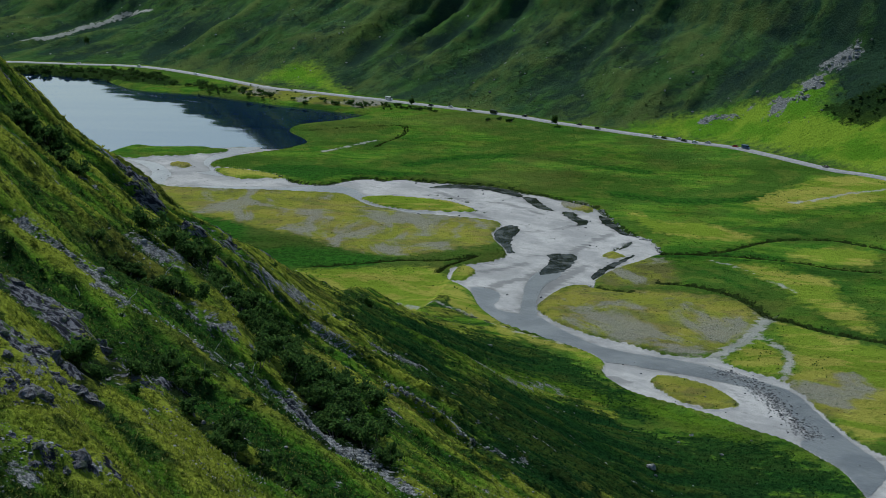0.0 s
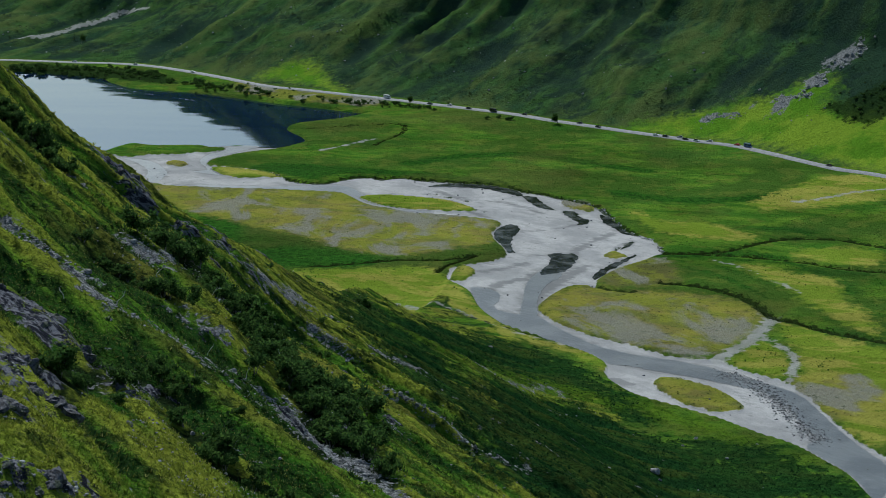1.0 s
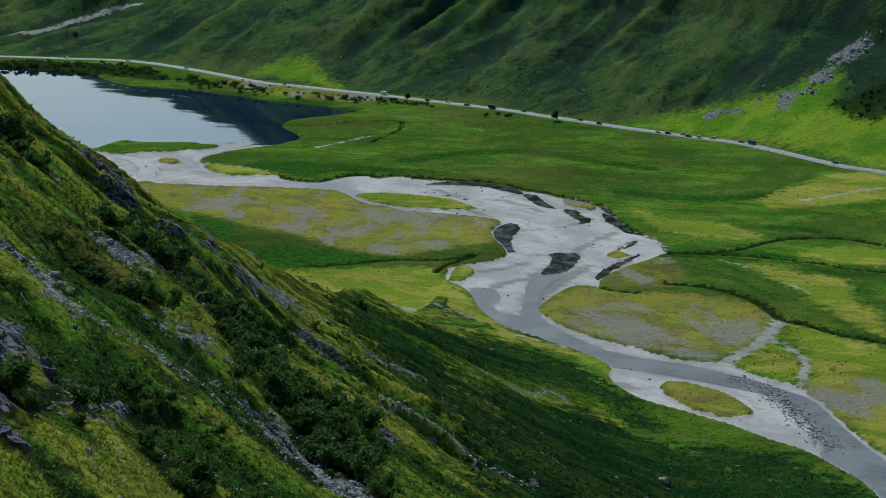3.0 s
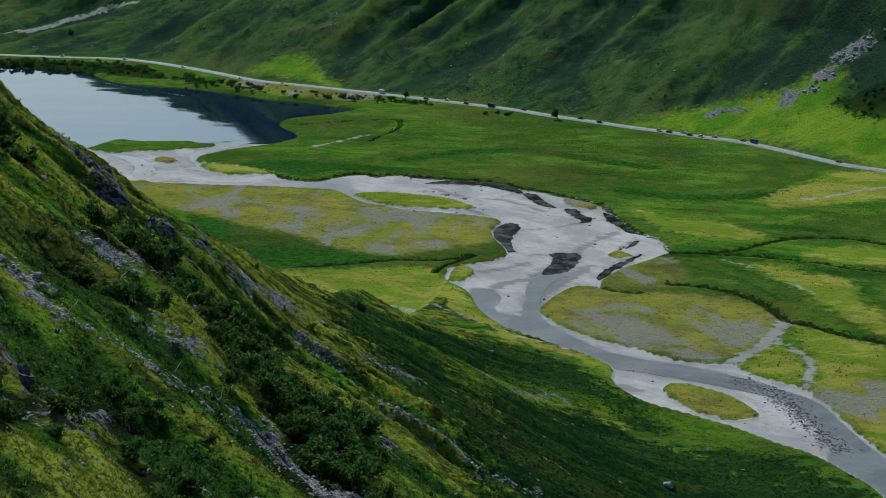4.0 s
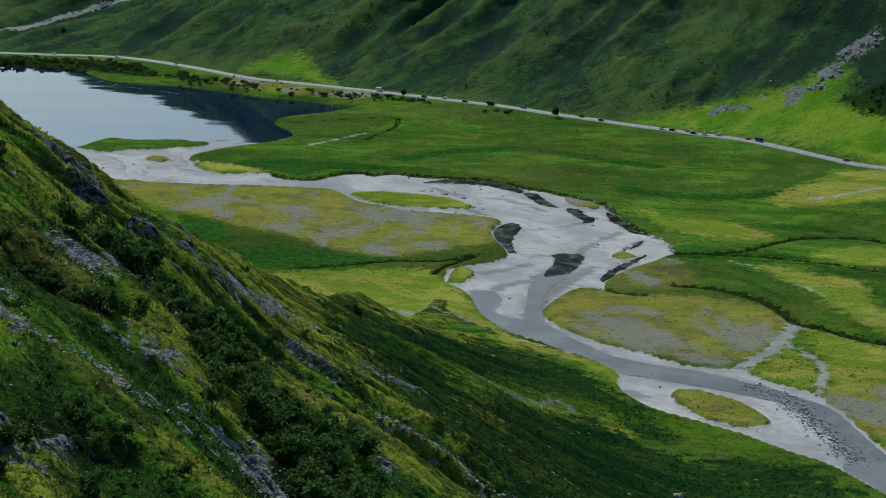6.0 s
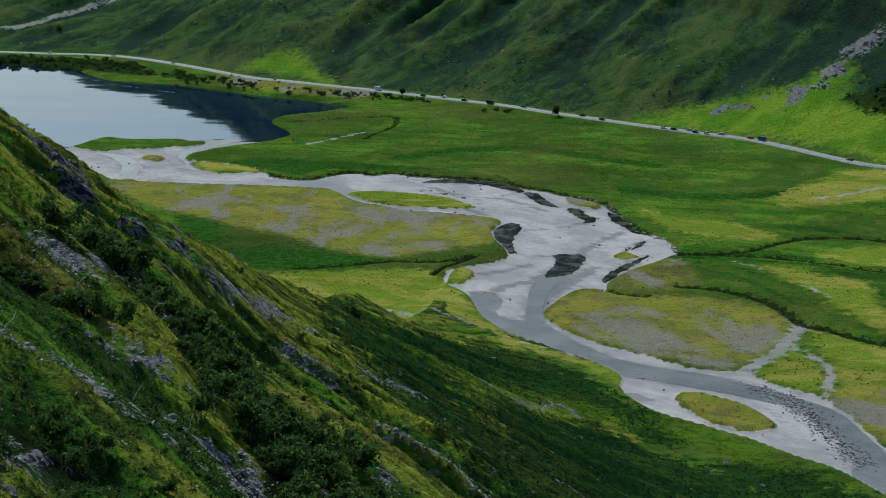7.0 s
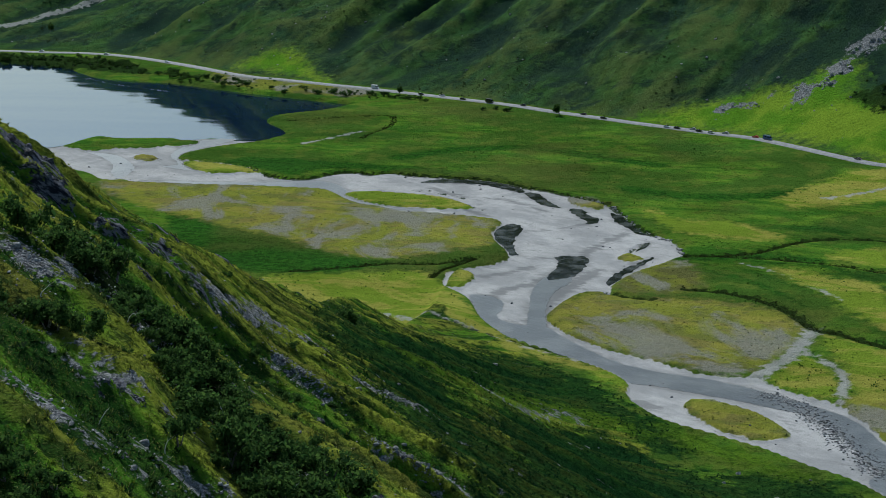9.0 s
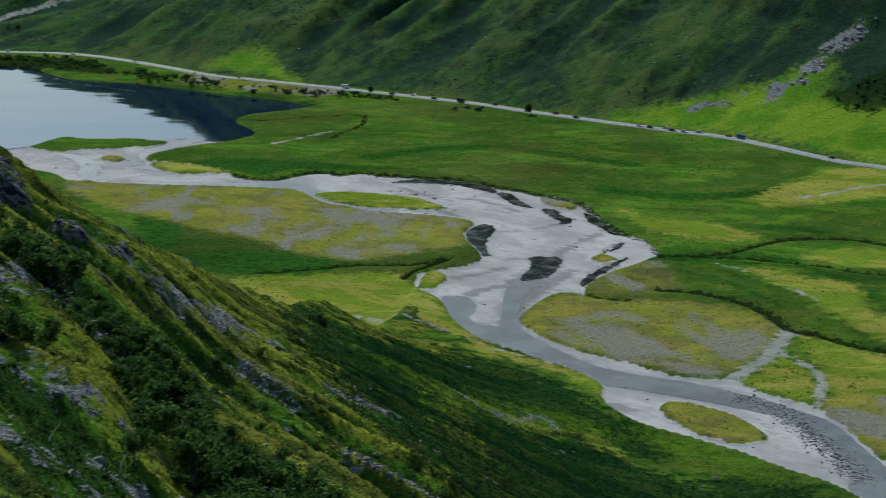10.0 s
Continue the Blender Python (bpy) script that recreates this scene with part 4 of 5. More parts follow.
def surface(x, y):
    """The ground's height with all that is cut into it, and what covers it."""
    near, down, across = near_side(x, y)
    z = height(x, y)
    rise = near - floor_level(x, y)
    bed = away(x, y, rounded(GRAVEL), True, 25)
    isle = zone(x, y, ISLES)
    gravel = np.minimum(bed, -isle)
    mere = away(x, y, rounded(LAKE_SHORE), True, 40)
    ditch = lines(x, y, [(DITCH_A, 4.5), (DITCH_B, 5), (DITCH_C, 3), (DITCH_D, 3.5), (DITCH_E, 2.5), (DITCH_F, 1.5), (DITCH_G, 4), (CUT_BANK, 3), (NORTH_BANK[9:31], 3.4), (DITCH_H, 1.6), (DITCH_I, 1.4), (DITCH_J, 1.2)])
    track = lines(x, y, [(PATH_A, 6), (PATH_B, 3), (PATH_C, 3), (PATH_D, 0.8), (PATH_E, 0.8), (PATH_F, 3), (HILL_TRACK, 6.5), (BANK_SAND, 2.2)])
    flat = step(-rise, -3, 1)
    dig = step(gravel, -1.0, 0.6) * flat
    z = z * (1 - dig) + dig * (0.0 + 0.03 * layers(x / 9, y / 9, 3, 31))
    sink = step(mere, -3, 6)
    z = z * (1 - sink) + sink * -1.5
    spit = step(lines(x, y, [(STONE_SPIT, 3)]) + 3 * ripple(x / 9, y / 9, 66), -1, 1)
    z = z * (1 - spit) + spit * np.maximum(z, 0.05)
    z = z - 0.9 * step(ditch, -1.2, 0.8)
    broken = 1.3 * ripple(across / 3, down / 8, 41) + 1.0 * ripple(x / 2.2, y / 2.2, 42)
    rock = lines(x, y, CRAGS, 20) + broken
    wild = 9 * (ripple(across / 6, down / 34, 43) + 0.7 * ripple(across / 2.5, down / 8, 44)) - 9.6 + 2.2 * step(y, 270, 310) * step(-x, 36, 50)
    on = rise > 4
    rock = np.where(on, np.maximum(rock, wild), -20)
    scree = np.where(on, lines(x, y, SCREES, 20) + 2.2 * ripple(across / 4, down / 12, 45), -20)
    strewn = 9 * (ripple(across / 5, down / 55, 48) + 0.6 * ripple(across / 2.5, down / 9, 49)) - 8.4
    scree = np.maximum(scree, np.where(rise > 12, strewn, -20))
    scree = np.maximum(scree, lines(x, y, [(FAN_SCREE, 11), (FAN_SCREE_B, 1)], 20) + 9 * ripple(x / 14, y / 14, 46) + 4 * ripple(x / 5, y / 5, 50))
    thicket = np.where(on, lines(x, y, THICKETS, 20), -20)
    ledge = step(rock, -0.5, 1.5)
    z = z + ledge * (0.7 + 0.6 * np.abs(ripple(across / 3, down / 3, 47))) - 1.6 * step(thicket, -6, 4)
    cover = {
        "gravel": np.maximum(gravel, mere - 7) * flat - 25 * (1 - flat), "ditch": ditch, "track": track,
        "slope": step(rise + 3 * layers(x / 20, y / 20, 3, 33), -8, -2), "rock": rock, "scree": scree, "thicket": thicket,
        "sparse": zone(x, y, [WEST_FLAT, EAST_FLAT, BEND_FLAT, FAR_FLAT, EMBANKMENT, LOWER_ISLE, BEND_ISLE, BANK_ISLE, SMALL_ISLE]),
        "pale": zone(x, y, [PALE_FIELD, EAST_FIELD, LOOP_FIELD, FAN_FIELD, FAR_FIELD, MEADOW_FIELD, ROAD_FIELD, TOE_FIELD, MOUTH_ISLE, LONG_ISLE, LOWER_ISLE, ROUND_ISLE, BEND_ISLE, BANK_ISLE, SMALL_ISLE, WEST_FLAT, EAST_FLAT]),
        "rush": np.maximum(zone(x, y, [RUSH_BED, LAKE_RUSH]), lines(x, y, [(RUSH_LINE_A, 3), (RUSH_LINE_B, 7), (RUSH_LINE_C, 8), (RUSH_LINE_D, 2), (RUSH_LINE_H, 9), (RUSH_LINE_I, 4), (RUSH_LINE_J, 2), (RUSH_LINE_E, 14), (RUSH_LINE_F, 14), (RUSH_LINE_G, 7)])), "bracken": zone(x, y, [BRACKEN_A, BRACKEN_B, BRACKEN_C, BRACKEN_D, BRACKEN_E, BRACKEN_F, BRACKEN_G, BRACKEN_H, BRACKEN_I]),
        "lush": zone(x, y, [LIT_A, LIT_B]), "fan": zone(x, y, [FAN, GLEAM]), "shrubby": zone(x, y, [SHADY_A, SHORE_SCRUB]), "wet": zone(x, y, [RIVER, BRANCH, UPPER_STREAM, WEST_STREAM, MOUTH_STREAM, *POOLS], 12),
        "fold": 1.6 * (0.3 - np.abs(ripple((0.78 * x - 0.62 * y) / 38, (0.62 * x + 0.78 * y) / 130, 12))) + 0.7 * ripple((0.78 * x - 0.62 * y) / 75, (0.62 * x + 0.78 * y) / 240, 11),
        "silt": lines(x, y, [(SILT_A, 5), (SILT_B, 6), (SILT_C, 2), (SILT_D, 1.5), (SILT_E, 4), (SILT_F, 2), (SILT_G, 7), (SILT_H, 3), (SILT_I, 8)]),
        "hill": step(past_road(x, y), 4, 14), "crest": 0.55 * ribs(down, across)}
    return z, cover


def build_ground():
    """One sheet in rings round the walk's middle, finer where it lies near, out to the skyline."""
    turns = np.radians(np.concatenate([np.linspace(-180, -31, 58)[:-1], np.linspace(-31, -24, 60)[:-1], np.linspace(-24, 24, 640), np.linspace(24, 180, 60)[1:]]))
    rings = np.concatenate([np.geomspace(0.01, 60, 32)[:-1], np.linspace(60, 470, 375)[:-1], np.linspace(470, 1320, 350)[:-1],
                            np.linspace(1320, 1800, 80)[:-1], np.geomspace(1800, 4300, 40)])
    a, r = np.meshgrid(turns, rings)
    x, y = r * np.sin(a), r * np.cos(a)
    z, cover = surface(x, y)
    n, m = len(turns), len(rings)
    k = np.arange((m - 1) * (n - 1))
    i = k // (n - 1) * n + k % (n - 1)
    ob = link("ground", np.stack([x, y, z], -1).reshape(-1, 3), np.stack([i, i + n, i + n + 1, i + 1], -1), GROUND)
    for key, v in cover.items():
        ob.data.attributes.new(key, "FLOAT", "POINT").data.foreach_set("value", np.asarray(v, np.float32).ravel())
    return tagged(ob, "broad green valley floor with gravel river bed and heathy slopes", "ground", kind="structure")


build_ground()


def sheet(name, points, level, material, label, ragged=0.5, category="water"):
    """A level sheet of water inside an outline, with a ragged shore."""
    line = rounded(points)
    fine = []
    for a, b in zip(line, np.roll(line, -1, 0)):
        count = max(int(np.hypot(*(b - a)) / 1.2), 1)
        fine += [a + (b - a) * k / count for k in range(count)]
    fine = np.array(fine)
    push = ragged * np.stack([layers(fine[:, 0] / 3, fine[:, 1] / 4, 3, 51), 1.6 * layers(fine[:, 0] / 3, fine[:, 1] / 4, 3, 52)], -1)
    bm = bmesh.new()
    bm.faces.new([bm.verts.new((*p, level)) for p in fine + push])
    bmesh.ops.triangulate(bm, faces=bm.faces[:])
    bmesh.ops.recalc_face_normals(bm, faces=bm.faces[:])
    if bm.faces and sum(f.normal.z for f in bm.faces) < 0:
        bmesh.ops.reverse_faces(bm, faces=bm.faces[:])
    me = bpy.data.meshes.new(name)
    bm.to_mesh(me)
    bm.free()
    me.materials.append(material)
    return tagged(new(name, me), label, category, kind="structure")


sheet("lake", LAKE_SHORE, 0.0, LAKE, "still dark lake that mirrors sky and hillside", 0.8, "lake")
sheet("river", RIVER, 0.085, STREAM, "shallow grey river running over pale gravel", 0.5, "river")
for points in (BRANCH, UPPER_STREAM, WEST_STREAM, MOUTH_STREAM):
    sheet("stream", points, 0.08, STREAM, "thin shallow stream between gravel bars", 0.5, "stream")
for points in POOLS:
    sheet("pool", points, 0.09, POOL, "dark still pool left among pale gravel", 1.2, "pool")


def build_road():
    line = rounded(ROAD, False, 20)
    way = np.gradient(line, axis=0)
    side = np.stack([way[:, 1], -way[:, 0]], -1) / np.linalg.norm(way, axis=1)[:, None]
    ground = height(line[:, 0], line[:, 1])
    verts, across = [], (-4.2, -3.6, 0.0, 3.6, 4.2)
    for o, drop in zip(across, (0.6, 0, -0.06, 0, 0.6)):
        verts.append(np.column_stack([line + side * o, ground + 0.35 - drop]))
    verts = np.stack(verts, 1)
    n, w = len(line), len(across)
    i = (np.arange(n - 1)[:, None] * w + np.arange(w - 1)).ravel()
    return tagged(link("road", verts.reshape(-1, 3), np.stack([i, i + 1, i + w + 1, i + w], -1), ASPHALT),
                  "two-lane grey asphalt road along the hill's foot", "road", kind="structure")


build_road()


# ---- things ----
def part(name, bm, material, parent=None, label="", smooth=False):
    """Links a bmesh as one mesh object, under a thing where one is given."""
    me = bpy.data.meshes.new(name)
    bm.to_mesh(me)
    bm.free()
    me.materials.append(material)
    me.polygons.foreach_set("use_smooth", np.full(len(me.polygons), smooth))
    ob = new(name, me)
    ob.parent = parent
    return tagged(ob, label) if label else ob


def spread(points):
    """Heights of the ground under many places at once."""
    p = np.array(points, float)
    return surface(p[:, 0], p[:, 1])[0]


# rocks
def stone_bmesh(seed, size, detail=3, flat=0.7, sharp=0.30):
    """A broken block: a ball cut by random planes and roughened."""
    rnd = random.Random(seed)
    bm = bmesh.new()
    bmesh.ops.create_icosphere(bm, subdivisions=detail, radius=1.0)
    cuts = []
    for _ in range(11):
        a, h = rnd.uniform(0, 2 * math.pi), rnd.uniform(-0.6, 1)
        r = math.sqrt(max(1 - h * h, 0))
        cuts.append((Vector((r * math.cos(a), r * math.sin(a), h)), rnd.uniform(0.55, 0.85)))
    wide = Vector((rnd.uniform(0.8, 1.3), rnd.uniform(0.7, 1.1), flat * rnd.uniform(0.8, 1.2)))
    off = Vector((rnd.uniform(0, 50), rnd.uniform(0, 50), 0))
    for v in bm.verts:
        p = v.co.copy()
        for n, d in cuts:
            over = p.dot(n) - d
            if over > 0:
                p -= n * over
        p += v.co * (sharp * 0.35 * noise.noise(v.co * 2.2 + off) + sharp * 0.2 * noise.noise(v.co * 6 + off))
        v.co = Vector((p.x * wide.x, p.y * wide.y, p.z * wide.z)) * size
    return bm


def rocks(name, places, material, label, category, group, detail=3, flat=0.7, variants=5, seed=0, sharp=0.30, sink=-0.12):
    """Places of x, y and size; a few shapes, turned and sized for each."""
    rnd = random.Random(seed)
    shapes = [part(name, stone_bmesh(seed * 17 + k, 1.0, detail, flat, sharp), material) for k in range(min(variants, len(places)))]
    heights = spread([p[:2] for p in places])
    for k, ((x, y, size), z) in enumerate(zip(places, heights)):
        base = shapes[k % len(shapes)]
        ob = base if k < len(shapes) else new(name, base.data)
        s = [size * rnd.uniform(0.85, 1.2) for _ in range(3)]
        ob.matrix_world = Matrix.LocRotScale((x, y, z - sink * size), Euler((rnd.uniform(-0.2, 0.2), rnd.uniform(-0.2, 0.2), rnd.uniform(0, 6.28))), s)
        tagged(ob, label, category, group)


def along(points, width, count, rnd, low, high):
    line = rounded(points, False, 8)
    out = []
    for _ in range(count):
        p = line[rnd.randrange(len(line))]
        out.append((p[0] + rnd.gauss(0, width / 3), p[1] + rnd.gauss(0, width / 3), low + (high - low) * rnd.random() ** 2))
    return out


rnd = random.Random(3)
crags = []
for points, width in CRAGS:
    crags += along(points, width * 0.8, max(3, int(width * 0.9)), rnd, 0.4, 1.4)
for points, width, count in ((CRAG_F, 6, 16), (CRAG_G, 5, 9), (CRAG_K, 4, 6), (CRAG_J, 4, 5), (CRAG_H, 4, 7), (CRAG_L, 4, 6), (CRAG_N, 3, 5)):
    crags += along(points, width, count, rnd, 0.6, 1.7)
crags += [(-66, 333, 2.6), (-68, 337, 2.2), (-63, 330, 2.0), (-70, 343, 2.0)]
rocks("rock_outcrop", crags, CLIFF, "dark angular rock outcrop breaking out of the heath", "rock outcrop", "outcrops on the near slope", 3, 0.75, 6, 5, 0.6, 0.5)
loose = []
for points, width in SCREES[:-1]:
    loose += along(points, width * 1.6, 9, rnd, 0.25, 0.75)
loose += [(-33 + 40 * rnd.random() ** 1.2, 135 + 330 * rnd.random(), 0.25 + 0.5 * rnd.random() ** 3) for _ in range(90)]
loose += [(20 + 100 * rnd.random(), 440 + 110 * rnd.random(), 0.25 + 0.6 * rnd.random() ** 3) for _ in range(26)]
rocks("boulder", loose, ROCK, "grey lichened boulder lying in the slope's heath", "boulder", "boulders on the near slope", 2, 0.75, 6, 8)
armour = []
line = rounded(NORTH_BANK[24:], False, 10)
for k in range(110):
    p = line[rnd.randrange(len(line))]
    armour.append((p[0] + rnd.uniform(-1.6, 1.2), p[1] + rnd.uniform(-1.8, 1.2), 0.5 + 0.7 * rnd.random() ** 2))
rocks("bank_boulder", armour, ROCK, "pale grey boulder in the river's eroded bank", "boulder", "stones along the outer bank", 2, 0.7, 5, 11)


def inside(points, count, rnd):
    line = rounded(points)
    out = []
    while len(out) < count:
        x = np.array([rnd.uniform(line[:, 0].min(), line[:, 0].max()) for _ in range(200)])
        y = np.array([rnd.uniform(line[:, 1].min(), line[:, 1].max()) for _ in range(200)])
        d = away(x, y, line, True, 5)
        out += list(zip(x[d > 0], y[d > 0]))
    return out[:count]


rocks("gravel_boulder", [(x, y, 0.35 + 0.65 * rnd.random() ** 3) for x, y in inside(GRAVEL, 75, rnd)], CLIFF,
      "dark wet boulder stranded on the pale gravel", "boulder", "boulders on the gravel", 2, 0.55, 4, 13)
far_rocks = [(x, y, 0.35 + 0.9 * rnd.random() ** 3) for x, y in zip([rnd.uniform(-420, 250) for _ in range(260)], [0] * 260)]
far_rocks = [(x, float(np.interp(x, ROAD_X, ROAD_Y)) + rnd.uniform(25, 260), s) for x, y, s in far_rocks]
rocks("hill_boulder", far_rocks, ROCK, "pale boulder lying on the far hillside", "boulder", "boulders on the far hillside", 2, 0.8, 4, 17)
fan_rocks = along(FAN_SCREE, 12, 60, rnd, 0.7, 2.2) + along(FAN_SCREE_B, 5, 14, rnd, 0.5, 1.2)
rocks("scree_boulder", fan_rocks, ROCK, "grey block in the scree above the green fan", "boulder", "blocks in the far scree", 2, 0.75, 4, 19)


single = [(69, 487, 1.5), (18, 610, 0.9), (-32, 130, 0.55), (-21, 520, 0.8), (90, 540, 0.8), (84, 530, 0.7), (98, 520, 0.9)]
rocks("pale_boulder", single, ROCK, "large pale boulder lying on the bracken slope", "boulder", "large boulders on the slope", 3, 0.8, 5, 23)


# clumps too many to count, joined
def scatter(name, places, shapes, material, label, category, lift=0.0, tilt=0.25, seed=1, smooth=False):
    """Many copies of a few small shapes (verts, faces) as one mesh. Places: x, y, size."""
    rs = np.random.RandomState(seed)
    p = np.array(places, float)
    z = surface(p[:, 0], p[:, 1])[0] + lift * p[:, 2]
    verts, faces, crests, start = [], [], [], 0
    crest = 0.55 * ribs(*round_spur(p[:, 0], p[:, 1]))
    kind = rs.randint(0, len(shapes), len(p))
    for k, (sv, sf) in enumerate(shapes):
        pick = np.nonzero(kind == k)[0]
        if not len(pick):
            continue
        a, tx, ty = rs.uniform(0, 2 * np.pi, len(pick)), rs.uniform(-tilt, tilt, len(pick)), rs.uniform(-tilt, tilt, len(pick))
        s = p[pick, 2]
        x = sv[None, :, 0] * np.cos(a)[:, None] - sv[None, :, 1] * np.sin(a)[:, None]
        y = sv[None, :, 0] * np.sin(a)[:, None] + sv[None, :, 1] * np.cos(a)[:, None]
        h = sv[None, :, 2] * rs.uniform(0.7, 1.25, len(pick))[:, None]
        x, y = x + tx[:, None] * h, y + ty[:, None] * h
        v = np.stack([x * s[:, None] + p[pick, 0][:, None], y * s[:, None] + p[pick, 1][:, None], h * s[:, None] + z[pick][:, None]], -1)
        verts.append(v.reshape(-1, 3))
        crests.append(np.repeat(crest[pick], len(sv)))
        faces.append((sf[None] + (np.arange(len(pick)) * len(sv))[:, None, None] + start).reshape(-1, sf.shape[1]))
        start += len(pick) * len(sv)
    ob = link(name, np.concatenate(verts), np.concatenate(faces), material, smooth)
    ob.data.attributes.new("crest", "FLOAT", "POINT").data.foreach_set("value", np.concatenate(crests).astype(np.float32))
    return tagged(ob, label, category, kind="stuff")


def tuft_shape(seed, blades, spread_out, wide, arch=0.35):
    """A clump of leaning blades."""
    rs = np.random.RandomState(seed)
    verts, faces = [], []
    for k in range(blades):
        a = rs.uniform(0, 2 * np.pi)
        lean, high = rs.uniform(0.15, 1.0) * spread_out, rs.uniform(0.6, 1.1)
        w = wide * rs.uniform(0.7, 1.3)
        d, s = np.array([np.cos(a), np.sin(a), 0]), np.array([-np.sin(a), np.cos(a), 0])
        root = d * rs.uniform(0, 0.25)
        tip = root + d * lean + np.array([0, 0, high * (1 - arch * rs.uniform(0.2, 1))])
        b = len(verts)
        verts += [root - s * w * 0.5 - np.array([0, 0, 0.15]), root + s * w * 0.5 - np.array([0, 0, 0.15]), tip + s * w * 0.3, tip - s * w * 0.3]
        faces += [(b, b + 1, b + 2, b + 3)]
    return np.array(verts), np.array(faces)


def pebble_shape(seed):
    rs = np.random.RandomState(seed)
    v = np.array([(1, 0, 0), (0, 1, 0), (-1, 0, 0), (0, -1, 0), (0.55, 0.5, 0.5), (-0.5, 0.55, 0.55), (-0.55, -0.5, 0.45), (0.5, -0.55, 0.5)], float)
    v = v * rs.uniform(0.7, 1.2, v.shape) * (0.5, 0.45, 0.55)
    f = np.array([(0, 1, 5, 4), (1, 2, 6, 5), (2, 3, 7, 6), (3, 0, 4, 7), (4, 5, 6, 7)])
    return v, f


rs = np.random.RandomState(5)


def slope_places(count, low, high, grow):
    """Places on the near slope, thicker where it lies nearer the walk."""
    a, r = np.radians(rs.uniform(-27, 17, count)), np.exp(rs.uniform(np.log(58), np.log(640), count))
    x, y = r * np.sin(a), r * np.cos(a)
    near, _, _ = near_side(x, y)
    keep = near - floor_level(x, y) > -45
    x, y, r = x[keep], y[keep], r[keep]
    return np.column_stack([x, y, (low + (high - low) * rs.rand(len(x)) ** 1.5) * (0.6 + grow * r / 300)])


def only(places, test):
    cover = surface(places[:, 0], places[:, 1])[1]
    return places[test(cover)]


heath = only(slope_places(105000, 0.20, 0.55, 0.5), lambda c: (c["rock"] < -0.5) & (c["scree"] < -0.6) & (c["thicket"] < 0) & (c["gravel"] < -2) & (c["bracken"] < 3) & (c["slope"] > 0.4))
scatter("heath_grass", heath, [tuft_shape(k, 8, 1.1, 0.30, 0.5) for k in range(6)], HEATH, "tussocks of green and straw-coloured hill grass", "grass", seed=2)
fern = only(slope_places(92000, 0.22, 0.42, 0.5), lambda c: (c["bracken"] > -2) & (c["gravel"] < -2) & (c["scree"] < 0) & (c["rock"] < 0))
scatter("bracken", fern, [tuft_shape(20 + k, 8, 1.3, 0.45, 0.6) for k in range(5)], FERN, "dark green bracken covering the slope's foot", "bracken", seed=3)
low = slope_places(20000, 0.3, 0.85, 0.35)
low = low[0.55 * ribs(*round_spur(low[:, 0], low[:, 1])) + 0.5 * ripple(low[:, 0] / 7, low[:, 1] / 9, 63) < -0.12]
low = only(low, lambda c: (c["rock"] < 0) & (c["scree"] < -0.4) & (c["gravel"] < -2) & (c["slope"] > 0.6) & (c["thicket"] < -2) & (c["bracken"] < 0))
scatter("slope_heather", low, [tuft_shape(80 + k, 14, 1.3, 0.40, 0.55) for k in range(5)], LOW_LEAF, "low dark heather and bilberry in the slope's hollows", "heather", seed=15)
chips = []
for points, width in SCREES:
    chips += along(points, width * 1.1, int(150 * width / 3), rnd, 0.2, 0.65) + along(points, width * 1.2 + 4, int(110 + 90 * width / 3), rnd, 0.12, 0.6)
for points, width in CRAGS:
    chips += along(points, width * 1.3, 60, rnd, 0.15, 0.5)
scatter("scree_stones", chips, [pebble_shape(k) for k in range(6)], STONES, "loose grey stones strewn down the slope", "scree", tilt=0.5, seed=4)
loose = slope_places(26000, 0.12, 0.60, 0.45)
loose = loose[(np.sin(loose[:, 0] * 0.21 + loose[:, 1] * 0.05) + np.sin(loose[:, 0] * 0.083 - loose[:, 1] * 0.031 + 1.3) + 0.7 * np.sin(loose[:, 1] * 0.11)) > 1.15]
loose = only(loose, lambda c: (c["slope"] > 0.4) & (c["bracken"] < -3) & (c["thicket"] < 0) & (c["gravel"] < -2))
scatter("slope_stones", loose, [pebble_shape(50 + k) for k in range(6)], STONES, "pale stones scattered among the hill grass", "stones", tilt=0.5, seed=12)
flat_x, flat_y = rs.uniform(-150, 290, 30000), rs.uniform(560, 1180, 30000)
thick = 0.8 * ripple(flat_x / 38, flat_y / 60, 64) + 0.4 * ripple(flat_x / 11, flat_y / 16, 65) + rs.rand(30000)
field = np.column_stack([flat_x, flat_y, 0.25 + 0.5 * rs.rand(30000) ** 2])[thick > 0.85]
field = only(field, lambda c: (c["gravel"] < -3) & (c["slope"] < 0.2) & (c["track"] < -1) & (c["hill"] < 0.1) & (c["sparse"] < -2) & (c["fan"] < -2))
scatter("meadow_tussocks", field, [tuft_shape(90 + k, 9, 1.2, 0.5, 0.7) for k in range(5)], TUSSOCK, "dark green sedge tussocks in the valley meadow", "tussocks", seed=16)
up_x = rs.uniform(-470, 330, 9000)
up_y = np.interp(up_x, ROAD_X, ROAD_Y) + 8 + 340 * rs.rand(9000)
thick = ripple(up_x / 45, up_y / 45, 61) + 0.7 * ripple(up_x / 14, up_y / 14, 62) + 0.5 * rs.rand(9000)
scrub = np.column_stack([up_x, up_y, 0.35 + 0.7 * rs.rand(9000) ** 2])[thick > 0.22]
scrub = only(scrub, lambda c: (c["fan"] < -4) & (c["track"] < -3) & (c["scree"] < -3))
